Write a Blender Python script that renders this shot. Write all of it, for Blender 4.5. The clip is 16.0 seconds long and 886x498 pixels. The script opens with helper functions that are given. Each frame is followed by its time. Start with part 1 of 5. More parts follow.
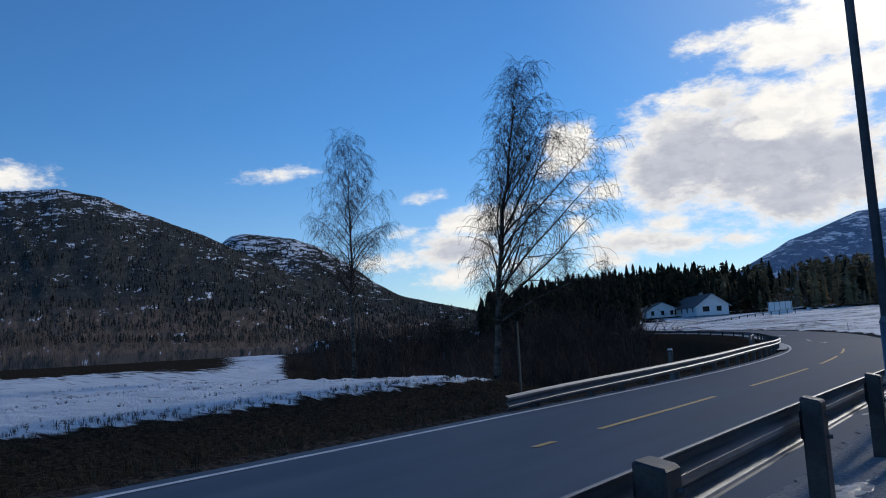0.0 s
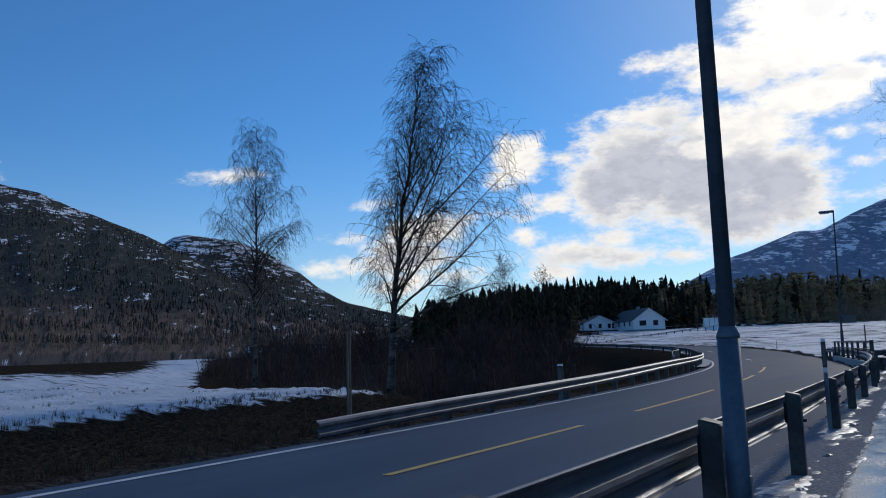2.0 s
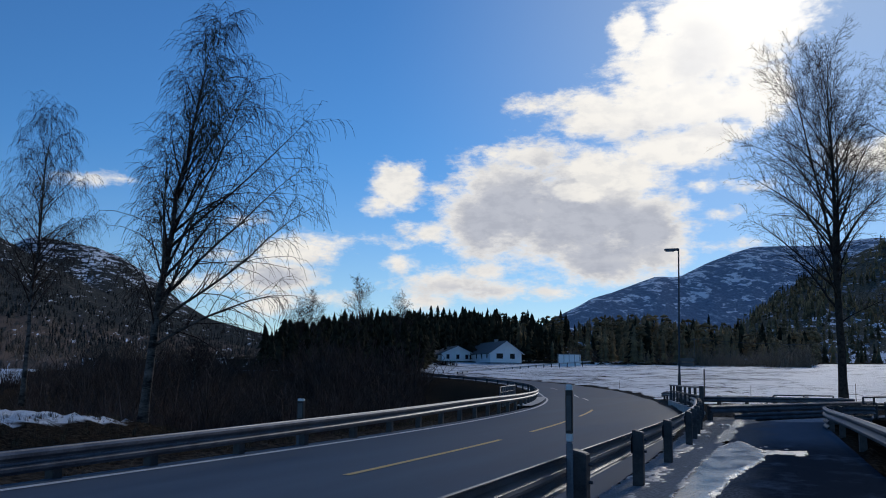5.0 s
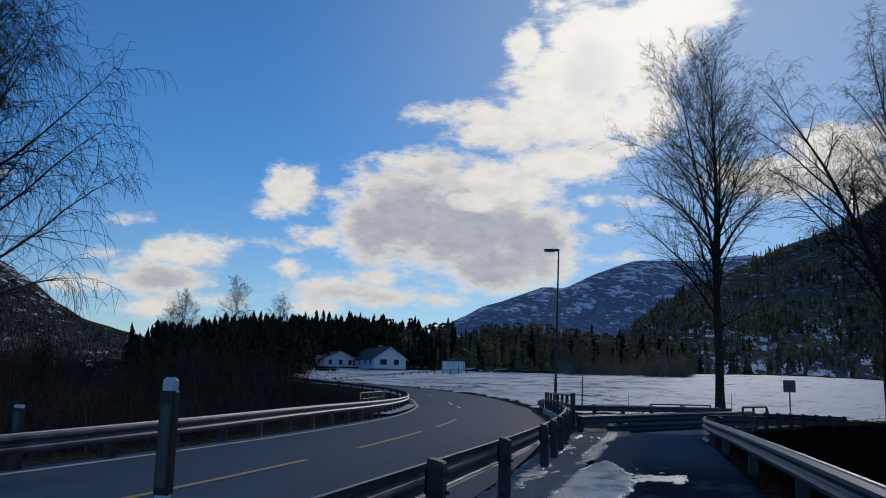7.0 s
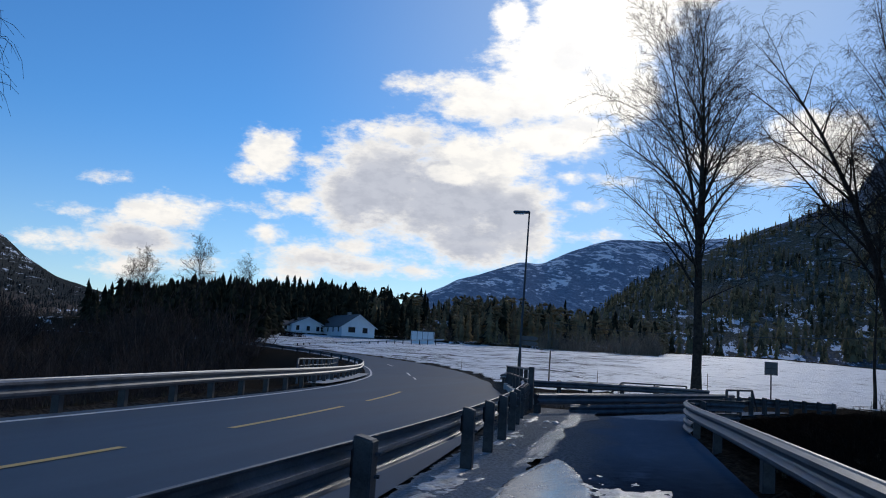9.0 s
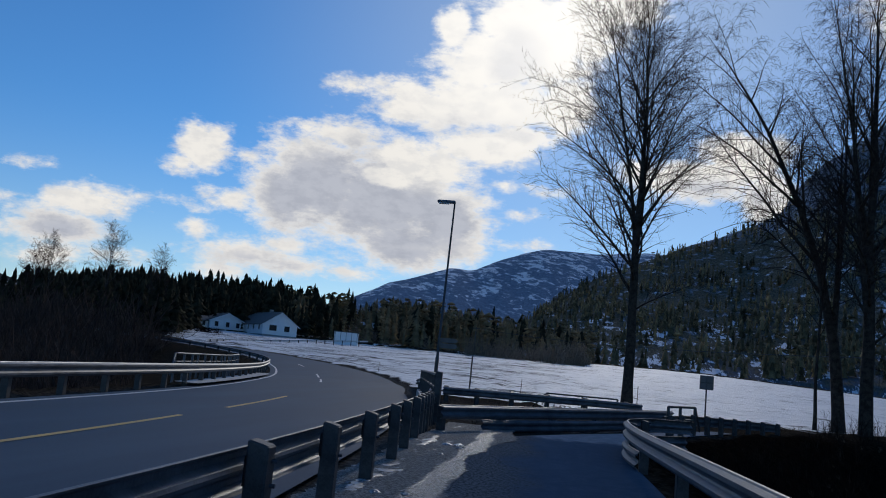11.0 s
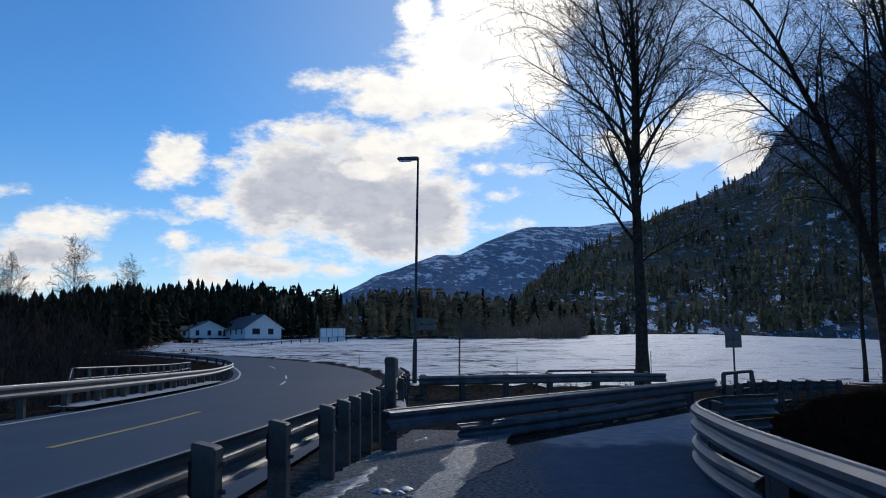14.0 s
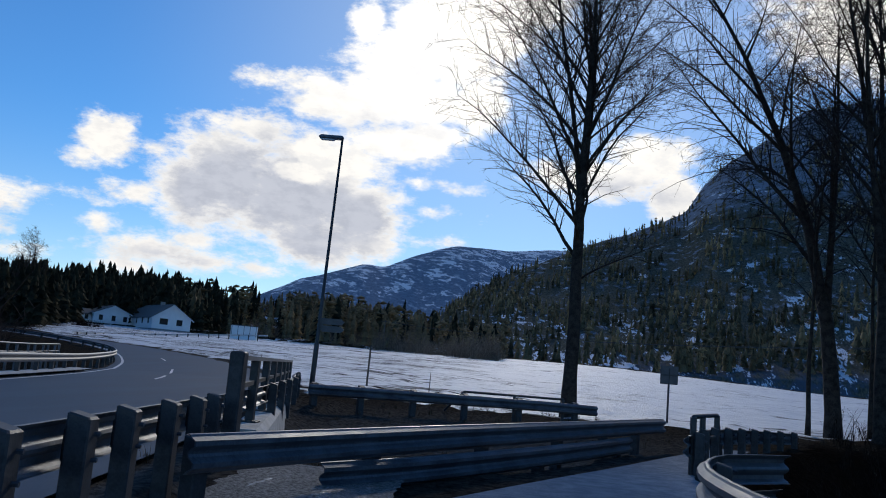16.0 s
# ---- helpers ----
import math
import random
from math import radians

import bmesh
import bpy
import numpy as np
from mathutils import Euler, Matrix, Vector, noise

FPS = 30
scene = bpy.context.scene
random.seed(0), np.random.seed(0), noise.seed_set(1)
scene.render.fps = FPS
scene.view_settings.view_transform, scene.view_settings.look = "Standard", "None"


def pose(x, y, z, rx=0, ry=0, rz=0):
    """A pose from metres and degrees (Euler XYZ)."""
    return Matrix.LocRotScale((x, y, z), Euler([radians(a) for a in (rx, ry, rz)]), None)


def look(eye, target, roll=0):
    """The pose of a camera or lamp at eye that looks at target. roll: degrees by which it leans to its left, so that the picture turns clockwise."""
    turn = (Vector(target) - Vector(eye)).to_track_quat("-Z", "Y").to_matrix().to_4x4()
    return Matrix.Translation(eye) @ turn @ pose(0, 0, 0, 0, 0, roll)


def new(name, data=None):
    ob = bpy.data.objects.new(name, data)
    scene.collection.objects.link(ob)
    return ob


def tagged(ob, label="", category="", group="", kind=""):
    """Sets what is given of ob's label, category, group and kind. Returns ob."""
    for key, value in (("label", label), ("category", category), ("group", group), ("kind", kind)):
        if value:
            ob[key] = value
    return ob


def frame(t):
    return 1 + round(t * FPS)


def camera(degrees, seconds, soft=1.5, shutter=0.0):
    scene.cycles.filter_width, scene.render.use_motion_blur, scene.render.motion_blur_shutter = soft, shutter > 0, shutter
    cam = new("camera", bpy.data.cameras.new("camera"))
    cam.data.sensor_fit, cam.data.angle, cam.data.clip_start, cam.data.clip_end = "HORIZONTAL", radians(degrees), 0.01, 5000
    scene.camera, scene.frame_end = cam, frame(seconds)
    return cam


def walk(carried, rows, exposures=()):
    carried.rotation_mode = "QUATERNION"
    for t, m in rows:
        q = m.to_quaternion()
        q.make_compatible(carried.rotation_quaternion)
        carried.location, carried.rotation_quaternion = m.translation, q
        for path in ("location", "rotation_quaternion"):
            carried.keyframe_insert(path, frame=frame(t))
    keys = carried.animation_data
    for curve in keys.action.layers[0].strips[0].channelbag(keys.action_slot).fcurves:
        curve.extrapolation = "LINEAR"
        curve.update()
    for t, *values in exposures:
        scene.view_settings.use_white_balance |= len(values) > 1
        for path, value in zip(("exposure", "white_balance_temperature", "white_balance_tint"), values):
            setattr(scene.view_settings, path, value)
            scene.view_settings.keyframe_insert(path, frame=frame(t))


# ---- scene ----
cam = camera(54.6, 16.0, 1.0)
SIZE = 1.2  # the plan below is drawn at 1 : 1.2
METRES, EYE, TILT, LEAN, TURN = 31.0 * SIZE, 1.15 * SIZE, -2.3, 0.0, 33.2
ROWS = [
    (0.0, 0.0, 0.0, 0.0, 0.52, 8.85, 3.35),
    (0.5, 0.0162, 0.024, 0.0009, 0.17, 9.14, 3.74),
    (1.0, 0.032, 0.0479, 0.0013, -1.28, 9.38, 3.72),
    (1.5, 0.0476, 0.0715, 0.002, -2.25, 9.32, 3.19),
    (2.0, 0.0631, 0.0948, 0.0026, -3.23, 9.23, 2.18),
    (2.5, 0.0795, 0.118, 0.0038, -5.08, 9.22, 2.14),
    (3.0, 0.0954, 0.1408, 0.0051, -7.17, 8.99, 0.27),
    (3.5, 0.1111, 0.1629, 0.0063, -8.55, 9.18, -1.47),
    (4.0, 0.1269, 0.1848, 0.0076, -10.01, 9.81, -1.6),
    (6.5, 0.2143, 0.3115, 0.0129, -16.92, 11.51, 0.34),
    (7.0, 0.2312, 0.3382, 0.0126, -19.58, 11.32, -0.63),
    (7.5, 0.2484, 0.3667, 0.0127, -20.01, 9.86, -1.29),
    (8.0, 0.266, 0.3942, 0.0138, -20.24, 9.6, -1.68),
    (10.5, 0.3601, 0.5376, 0.0196, -24.63, 9.56, -4.41),
    (11.0, 0.377, 0.5652, 0.0208, -26.32, 10.06, -4.38),
    (11.5, 0.3937, 0.5907, 0.0207, -27.99, 10.0, -3.84),
    (12.0, 0.4106, 0.6176, 0.022, -29.48, 9.98, -4.74),
    (12.5, 0.4285, 0.6471, 0.0226, -29.97, 10.13, -4.71),
    (13.0, 0.445, 0.6748, 0.0239, -30.16, 10.11, -5.28),
    (13.5, 0.463, 0.7045, 0.025, -29.74, 10.01, -5.01),
    (14.0, 0.4809, 0.7318, 0.0259, -26.37, 9.2, 1.41),
    (14.5, 0.4979, 0.7592, 0.0272, -23.76, 9.36, 3.75),
    (15.0, 0.516, 0.7825, 0.0282, -25.94, 9.97, -0.48),
    (15.5, 0.5328, 0.8089, 0.0275, -29.17, 9.81, 0.77),
    (16.0, 0.5473, 0.8357, 0.0284, -32.12, 10.24, -3.7),
]
walk(cam, [(t, pose(0, 0, EYE, TILT, LEAN, TURN) @ pose(METRES * x, METRES * y, METRES * z, 90 + pitch, roll, yaw)) for t, x, y, z, yaw, pitch, roll in ROWS],
     [(0.0, 0.0), (3.5, 0.0), (4.0, -0.08), (6.5, -0.24), (7.0, -0.38), (7.5, -0.08), (8.0, 0.05), (10.5, -0.15), (11.0, -0.2), (11.5, -0.2), (12.0, 0.06), (12.5, 0.12), (13.0, 0.16), (14.0, 0.0), (14.5, 0.06), (15.5, -0.06), (16.0, 0.06)])

# ---------------------------------------------------------------- world and sun
SUN_AZ, SUN_EL = 5.0, 24.0


class Nodes:
    """Short calls for building a node tree."""

    def __init__(self, tree):
        self.tree = tree
        tree.nodes.clear()

    def add(self, kind, **values):
        node = self.tree.nodes.new(kind)
        for key, value in values.items():
            if key == "op":
                node.operation = value
            elif key == "blend":
                node.blend_type = value
            elif key == "data":
                node.data_type = value
        return node

    def put(self, socket, value):
        if isinstance(value, bpy.types.NodeSocket):
            self.tree.links.new(value, socket)
        elif value is not None:
            socket.default_value = value

    def math(self, op, a, b=None, c=None):
        node = self.add("ShaderNodeMath", op=op)
        for socket, value in zip(node.inputs, (a, b, c)):
            self.put(socket, value)
        return node.outputs[0]

    def vec(self, op, a, b=None):
        node = self.add("ShaderNodeVectorMath", op=op)
        self.put(node.inputs[0], a)
        self.put(node.inputs[1], b)
        return node.outputs["Value"] if op in ("LENGTH", "DOT_PRODUCT") else node.outputs[0]

    def noise(self, where, scale, detail=4.0, rough=0.55, out=0, stretch=None):
        if stretch:
            where = self.vec("MULTIPLY", where, stretch)
        node = self.add("ShaderNodeTexNoise")
        self.put(node.inputs["Vector"], where)
        node.inputs["Scale"].default_value = scale
        node.inputs["Detail"].default_value = detail
        node.inputs["Roughness"].default_value = rough
        return node.outputs[out]

    def step(self, value, low, high, to_low=0.0, to_high=1.0):
        node = self.add("ShaderNodeMapRange")
        node.interpolation_type = "SMOOTHSTEP"
        for socket, v in zip(node.inputs, (value, low, high, to_low, to_high)):
            self.put(socket, v)
        return node.outputs[0]

    def mix(self, factor, a, b, blend="MIX"):
        node = self.add("ShaderNodeMix", data="RGBA", blend=blend)
        self.put(node.inputs[0], factor)
        self.put(node.inputs[6], (*a, 1) if isinstance(a, tuple) else a)
        self.put(node.inputs[7], (*b, 1) if isinstance(b, tuple) else b)
        return node.outputs[2]


# clouds: azimuth and elevation of the middle, half width, half height, all in degrees
GREY_CLOUD = [(-16.4, 11.4, 5.0, 3.94), (-11.8, 10.7, 6.5, 4.14), (-8.0, 10.0, 3.6, 3.0), (-18.7, 10.5, 2.9, 2.81), (-10.2, 7.8, 4.5, 1.69), (-7.2, 8.2, 2.3, 1.5),
              (-15.0, 14.7, 3.7, 1.05), (-17.7, 14.9, 1.2, 0.6), (-10.3, 13.2, 4.6, 2.06), (-5.7, 14.9, 4.2, 1.48), (-3.2, 15.6, 2.8, 1.17)]
HIGH_CLOUD = [(-9.6, 17.1, 4.3, 1.48), (-11.1, 18.0, 3.1, 1.03), (-15.0, 17.9, 1.8, 0.6), (-5.7, 17.8, 5.7, 2.19), (-5.7, 20.5, 4.3, 2.51), (-8.5, 22.2, 1.4, 1.78), (-2.6, 21.7, 4.6, 3.53), (0.0, 22.9, 3.8, 2.77),
              (1.9, 24.2, 4.1, 1.7), (-0.4, 18.0, 2.2, 2.15), (-4.2, 23.1, 3.1, 2.1), (-5.9, 25.0, 1.4, 0.6), (0.5, 27.5, 6.5, 3.0), (3.0, 31.0, 8.5, 4.0), (11.0, 32.0, 7.0, 4.0)]
LOW_CLOUDS = [(-24.3, 12.7, 2.1, 1.55), (-25.5, 11.6, 1.2, 0.7), (-24.9, 13.6, 1.1, 0.66), (-21.4, 12.6, 1.1, 0.4), (-22.3, 9.6, 1.6, 0.89), (-23.4, 10.0, 0.7, 0.45), (-24.0, 7.5, 1.2, 0.7), (-23.9, 8.8, 0.6, 0.26),
              (-20.8, 6.1, 3.7, 1.12), (-18.5, 7.1, 2.6, 0.6), (-17.0, 5.9, 2.3, 0.75), (-22.2, 5.2, 2.2, 0.67), (-14.3, 5.8, 1.9, 0.45)]
WEST_CLOUDS = [(-31.0, 8.0, 2.8, 1.08), (-32.0, 6.5, 3.1, 1.43), (-30.0, 8.8, 1.8, 0.51), (-27.4, 9.0, 1.6, 0.28), (-32.5, 4.7, 2.0, 0.89), (-29.1, 5.2, 1.8, 0.54), (-36.7, 5.9, 1.9, 0.6),
               (-44.6, 11.9, 1.8, 0.4), (-60.5, 11.6, 2.4, 0.9), (-34.3, 10.1, 0.8, 0.26), (-35.7, 7.8, 1.1, 0.26)]
EAST_CLOUDS = [(8.6, 13.5, 4.3, 1.46), (11.3, 14.9, 3.2, 1.69), (4.9, 13.8, 2.1, 0.89), (13.1, 12.6, 1.8, 2.01), (-2.4, 8.7, 1.2, 0.3), (-4.2, 12.4, 0.7, 0.35), (-1.2, 12.4, 1.0, 0.28), (-2.5, 10.7, 1.2, 0.22), (26.0, 24.0, 8.0, 5.0), (32.0, 12.0, 9.0, 3.0)]
CLOUDS = GREY_CLOUD + HIGH_CLOUD + LOW_CLOUDS + WEST_CLOUDS + EAST_CLOUDS
SHADES = [(-17.1, 10.6, 3.6, 2.71), (-13.7, 11.3, 4.6, 2.93), (-11.0, 9.6, 4.9, 2.45), (-7.6, 9.7, 2.3, 1.69), (-10.2, 7.4, 3.8, 0.94), (-3.8, 20.7, 1.7, 1.96), (-6.1, 16.1, 2.1, 0.33), (-31.9, 6.3, 2.4, 0.89), (9.6, 12.6, 2.9, 0.76), (-20.0, 5.8, 2.2, 0.45)]
LIT = [(-12.0, 12.3, 2.3, 0.9), (-9.5, 13.6, 3.5, 1.35), (-5.7, 14.5, 3.0, 1.11)]

world = bpy.data.worlds.new("winter_sky")
scene.world = world
world.use_nodes = True
w = Nodes(world.node_tree)
sky = w.add("ShaderNodeTexSky")
sky.sky_type, sky.sun_disc = "NISHITA", False
sky.sun_elevation, sky.sun_rotation = radians(SUN_EL), radians(SUN_AZ)
sky.altitude, sky.air_density, sky.dust_density, sky.ozone_density = 200.0, 1.0, 0.05, 3.0
ray = w.add("ShaderNodeTexCoord").outputs["Generated"]
split = w.add("ShaderNodeSeparateXYZ")
w.put(split.inputs[0], ray)
az = w.math("MULTIPLY", w.math("ARCTAN2", split.outputs[0], split.outputs[1]), 57.2958)
el = w.math("MULTIPLY", w.math("ARCSINE", split.outputs[2]), 57.2958)
join = w.add("ShaderNodeCombineXYZ")
w.put(join.inputs[0], az)
w.put(join.inputs[1], el)
plane = join.outputs[0]
coarse = w.vec("MULTIPLY", w.vec("SUBTRACT", w.noise(plane, 0.45, 3.0, 0.5, 1), (0.5, 0.5, 0.5)), (1.1, 0.7, 0.0))
warped = w.vec("ADD", plane, coarse)


def blobs(where, rows):
    total = None
    for a, e, ra, re in rows:
        scaled = w.vec("MULTIPLY", w.vec("SUBTRACT", where, (a, e, 0.0)), (1.0 / ra, 1.0 / re, 0.0))
        one = w.math("SUBTRACT", 1.0, w.vec("LENGTH", scaled))
        one = w.math("MULTIPLY", one, min(ra, re, 1.6))
        total = one if total is None else w.math("SMOOTH_MAX", total, one, 0.22)
    return total


fluff = w.math("SUBTRACT", w.noise(plane, 0.62, 10.0, 0.62, stretch=(0.75, 1.25, 1.0)), 0.5)
wisp = w.math("SUBTRACT", w.noise(plane, 2.4, 6.0, 0.65, stretch=(0.6, 1.4, 1.0)), 0.5)
mass = blobs(warped, CLOUDS)
body = w.math("ADD", mass, w.math("ADD", w.math("MULTIPLY", fluff, 2.0), w.math("MULTIPLY", wisp, 0.9)))
cover = w.step(body, -0.30, 0.62)
core = w.math("SUBTRACT", blobs(warped, SHADES), w.math("MULTIPLY", w.step(w.math("ADD", blobs(warped, LIT), w.math("MULTIPLY", fluff, 1.6)), -0.1, 0.5), 1.6))
shade = w.math("MULTIPLY", w.step(w.math("ADD", core, w.math("MULTIPLY", fluff, 1.1)), -0.95, 0.75), w.step(body, 0.05, 1.05))
glow = w.vec("LENGTH", w.vec("MULTIPLY", w.vec("SUBTRACT", plane, (SUN_AZ - 4.0, SUN_EL, 0.0)), (0.058, 0.075, 0.0)))
glow = w.step(glow, 1.2, 0.0, 0.0, 0.8)
veil = w.vec("LENGTH", w.vec("MULTIPLY", w.vec("SUBTRACT", plane, (SUN_AZ, SUN_EL, 0.0)), (0.03, 0.035, 0.0)))
veil = w.step(veil, 1.0, 0.0, 0.0, 0.46)
billow = w.step(w.noise(plane, 0.85, 8.0, 0.62, stretch=(0.7, 1.3, 1.0)), 0.42, 0.64)
white = w.mix(w.math("MULTIPLY", billow, 0.55), (0.99, 0.96, 0.91), (0.74, 0.745, 0.76))
white = w.mix(w.step(el, 9.5, 5.0, 0.0, 0.4), white, (0.90, 0.865, 0.83))
white = w.mix(w.math("MULTIPLY", shade, 0.95), white, w.mix(billow, (0.53, 0.56, 0.645), (0.46, 0.49, 0.575)))
white = w.mix(glow, white, (1.30, 1.27, 1.22))
blue = w.mix(1.0, sky.outputs[0], w.mix(w.step(el, 2.0, 16.0), (0.076, 0.090, 0.108), (0.040, 0.078, 0.113)), "MULTIPLY")
blue = w.mix(veil, blue, (0.66, 0.74, 0.84))
high = w.step(el, 0.5, 4.5)
colour = w.mix(w.math("MULTIPLY", cover, high), blue, white)
back = w.add("ShaderNodeBackground")
w.put(back.inputs[0], colour)
back.inputs[1].default_value = 1.0
w.put(w.add("ShaderNodeOutputWorld").inputs[0], back.outputs[0])

sun = new("sun", bpy.data.lights.new("sun", "SUN"))
sun.data.energy, sun.data.angle, sun.data.color = 1.15, radians(6.0), (1.0, 0.95, 0.87)
sun.matrix_world = look((0, 0, 0), (-math.sin(radians(SUN_AZ)), -math.cos(radians(SUN_AZ)), -math.tan(radians(SUN_EL))))

# ---------------------------------------------------------------- materials
MADE = {}


def material(name, low, high, scale=6.0, rough=0.7, metal=0.0, bump=0.3, fine=60.0, spread=0.0, spec=0.5, stretch=None, thin=0.0):
    """Two colours mixed by noise at two scales, with fine relief; spread varies the brightness from piece to piece."""
    if name in MADE:
        return MADE[name]
    m = bpy.data.materials.new(name)
    m.use_nodes = True
    n = Nodes(m.node_tree)
    shader = n.add("ShaderNodeBsdfPrincipled")
    where = n.add("ShaderNodeTexCoord").outputs["Object"]
    big = n.noise(where, scale, 5.0, 0.6, stretch=stretch)
    small = n.noise(where, fine, 3.0, 0.6, stretch=stretch)
    both = n.math("ADD", n.math("MULTIPLY", big, 0.7), n.math("MULTIPLY", small, 0.3))
    colour = n.mix(n.step(both, 0.35, 0.65), low, high)
    if spread:
        geo = n.add("ShaderNodeNewGeometry")
        one = n.math("ADD", n.math("MULTIPLY", geo.outputs["Random Per Island"], 2 * spread), 1.0 - spread)
        grey = n.add("ShaderNodeCombineXYZ")
        for socket in grey.inputs:
            n.put(socket, one)
        colour = n.mix(1.0, colour, grey.outputs[0], "MULTIPLY")
    n.put(shader.inputs["Base Color"], colour)
    shader.inputs["Metallic"].default_value = metal
    shader.inputs["Specular IOR Level"].default_value = spec
    n.put(shader.inputs["Roughness"], n.step(both, 0.3, 0.7, rough - 0.1, min(1.0, rough + 0.1)))
    if bump:
        b = n.add("ShaderNodeBump")
        b.inputs["Strength"].default_value = bump
        b.inputs["Distance"].default_value = 0.02
        n.put(b.inputs["Height"], both)
        n.put(shader.inputs["Normal"], b.outputs[0])
    last = shader.outputs[0]
    if thin:
        leaf = n.add("ShaderNodeBsdfTranslucent")
        n.put(leaf.inputs[0], n.mix(1.0, colour, (1.25, 1.15, 0.8), "MULTIPLY"))
        both_ways = n.add("ShaderNodeMixShader")
        both_ways.inputs[0].default_value = thin
        n.put(both_ways.inputs[1], last)
        n.put(both_ways.inputs[2], leaf.outputs[0])
        last = both_ways.outputs[0]
    n.put(n.add("ShaderNodeOutputMaterial").inputs[0], last)
    MADE[name] = m
    return m


def ground_material():
    """Snow over grass and gravel, spread by the cover attribute and broken up by noise."""
    m = bpy.data.materials.new("snowy_ground")
    m.use_nodes = True
    n = Nodes(m.node_tree)
    shader = n.add("ShaderNodeBsdfPrincipled")
    where = n.add("ShaderNodeTexCoord").outputs["Object"]
    cover = n.add("ShaderNodeAttribute")
    cover.attribute_name = "cover"
    part3 = n.add("ShaderNodeSeparateXYZ")
    n.put(part3.inputs[0], cover.outputs["Color"])
    tufts = n.noise(where, 0.9, 6.0, 0.65, stretch=(0.35, 1.5, 1.0))
    broad = n.noise(where, 0.12, 3.0, 0.5)
    fine = n.noise(where, 9.0, 5.0, 0.65)
    field = n.math("ADD", part3.outputs[0], n.math("MULTIPLY", n.math("SUBTRACT", n.math("ADD", n.math("MULTIPLY", tufts, 0.65), n.math("MULTIPLY", broad, 0.35)), 0.5), 1.3))
    snowy = n.step(field, 0.42, 0.56)
    grass = n.mix(n.step(fine, 0.35, 0.7), (0.018, 0.014, 0.011), (0.078, 0.060, 0.042))
    gravel = n.mix(n.step(fine, 0.3, 0.7), (0.045, 0.043, 0.040), (0.15, 0.143, 0.133))
    earth = n.mix(part3.outputs[1], grass, gravel)
    # leaf litter, blackened: shade of the slope's trees is mixed into its colour
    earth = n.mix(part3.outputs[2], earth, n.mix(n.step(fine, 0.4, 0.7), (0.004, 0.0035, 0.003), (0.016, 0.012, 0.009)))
    snow = n.mix(n.step(tufts, 0.3, 0.7), (0.62, 0.64, 0.67), (0.86, 0.87, 0.88))
    n.put(shader.inputs["Base Color"], n.mix(snowy, earth, snow))
    n.put(shader.inputs["Roughness"], n.step(snowy, 0.0, 1.0, 0.95, 0.65))
    n.put(shader.inputs["Specular IOR Level"], n.step(snowy, 0.0, 1.0, 0.0, 0.3))
    b = n.add("ShaderNodeBump")
    b.inputs["Strength"].default_value = 0.85
    b.inputs["Distance"].default_value = 0.15
    n.put(b.inputs["Height"], n.math("ADD", fine, tufts))
    n.put(shader.inputs["Normal"], b.outputs[0])
    n.put(n.add("ShaderNodeOutputMaterial").inputs[0], shader.outputs[0])
    return m


def wet_grit_material():
    """Gritty tarmac edge: dry grey tarmac, brown grit farther on, and a damp stony track."""
    m = bpy.data.materials.new("wet_gritty_shoulder")
    m.use_nodes = True
    n = Nodes(m.node_tree)
    shader = n.add("ShaderNodeBsdfPrincipled")
    where = n.add("ShaderNodeTexCoord").outputs["Object"]
    xyz = n.add("ShaderNodeSeparateXYZ")
    n.put(xyz.inputs[0], where)
    wet = n.noise(where, 1.6, 5.0, 0.65, stretch=(1.6, 0.5, 1.0))
    grain = n.noise(where, 30.0, 5.0, 0.72)
    pebbles = n.noise(where, 20.0, 4.0, 0.7)
    # a damp, stony track worn along the middle towards the far end
    lane = n.step(n.math("ABSOLUTE", n.math("ADD", xyz.outputs[0], 0.82)), 0.26, 0.06)
    track = n.math("MULTIPLY", lane, n.step(xyz.outputs[1], 24.0, 29.0))
    film = n.math("MULTIPLY", n.step(n.math("ADD", wet, n.math("MULTIPLY", track, 0.28)), 0.56, 0.72), n.step(pebbles, 0.40, 0.58))
    dry = n.mix(n.step(grain, 0.3, 0.7), (0.14, 0.144, 0.15), (0.33, 0.337, 0.345))
    dirt = n.mix(n.step(grain, 0.35, 0.65), (0.075, 0.070, 0.064), (0.36, 0.345, 0.32))
    dry = n.mix(n.step(n.math("ADD", xyz.outputs[1], n.math("MULTIPLY", wet, 10.0)), 30.0, 34.0), dry, dirt)
    colour = n.mix(film, dry, n.mix(n.step(pebbles, 0.4, 0.6), (0.05, 0.053, 0.06), (0.24, 0.25, 0.265)))
    n.put(shader.inputs["Base Color"], colour)
    n.put(shader.inputs["Roughness"], n.step(film, 0.0, 1.0, 0.85, 0.26))
    n.put(shader.inputs["Specular IOR Level"], n.step(film, 0.0, 1.0, 0.06, 0.55))
    b = n.add("ShaderNodeBump")
    b.inputs["Strength"].default_value = 0.8
    b.inputs["Distance"].default_value = 0.02
    n.put(b.inputs["Height"], n.math("ADD", grain, n.math("MULTIPLY", pebbles, 0.5)))
    n.put(shader.inputs["Normal"], b.outputs[0])
    n.put(n.add("ShaderNodeOutputMaterial").inputs[0], shader.outputs[0])
    return m


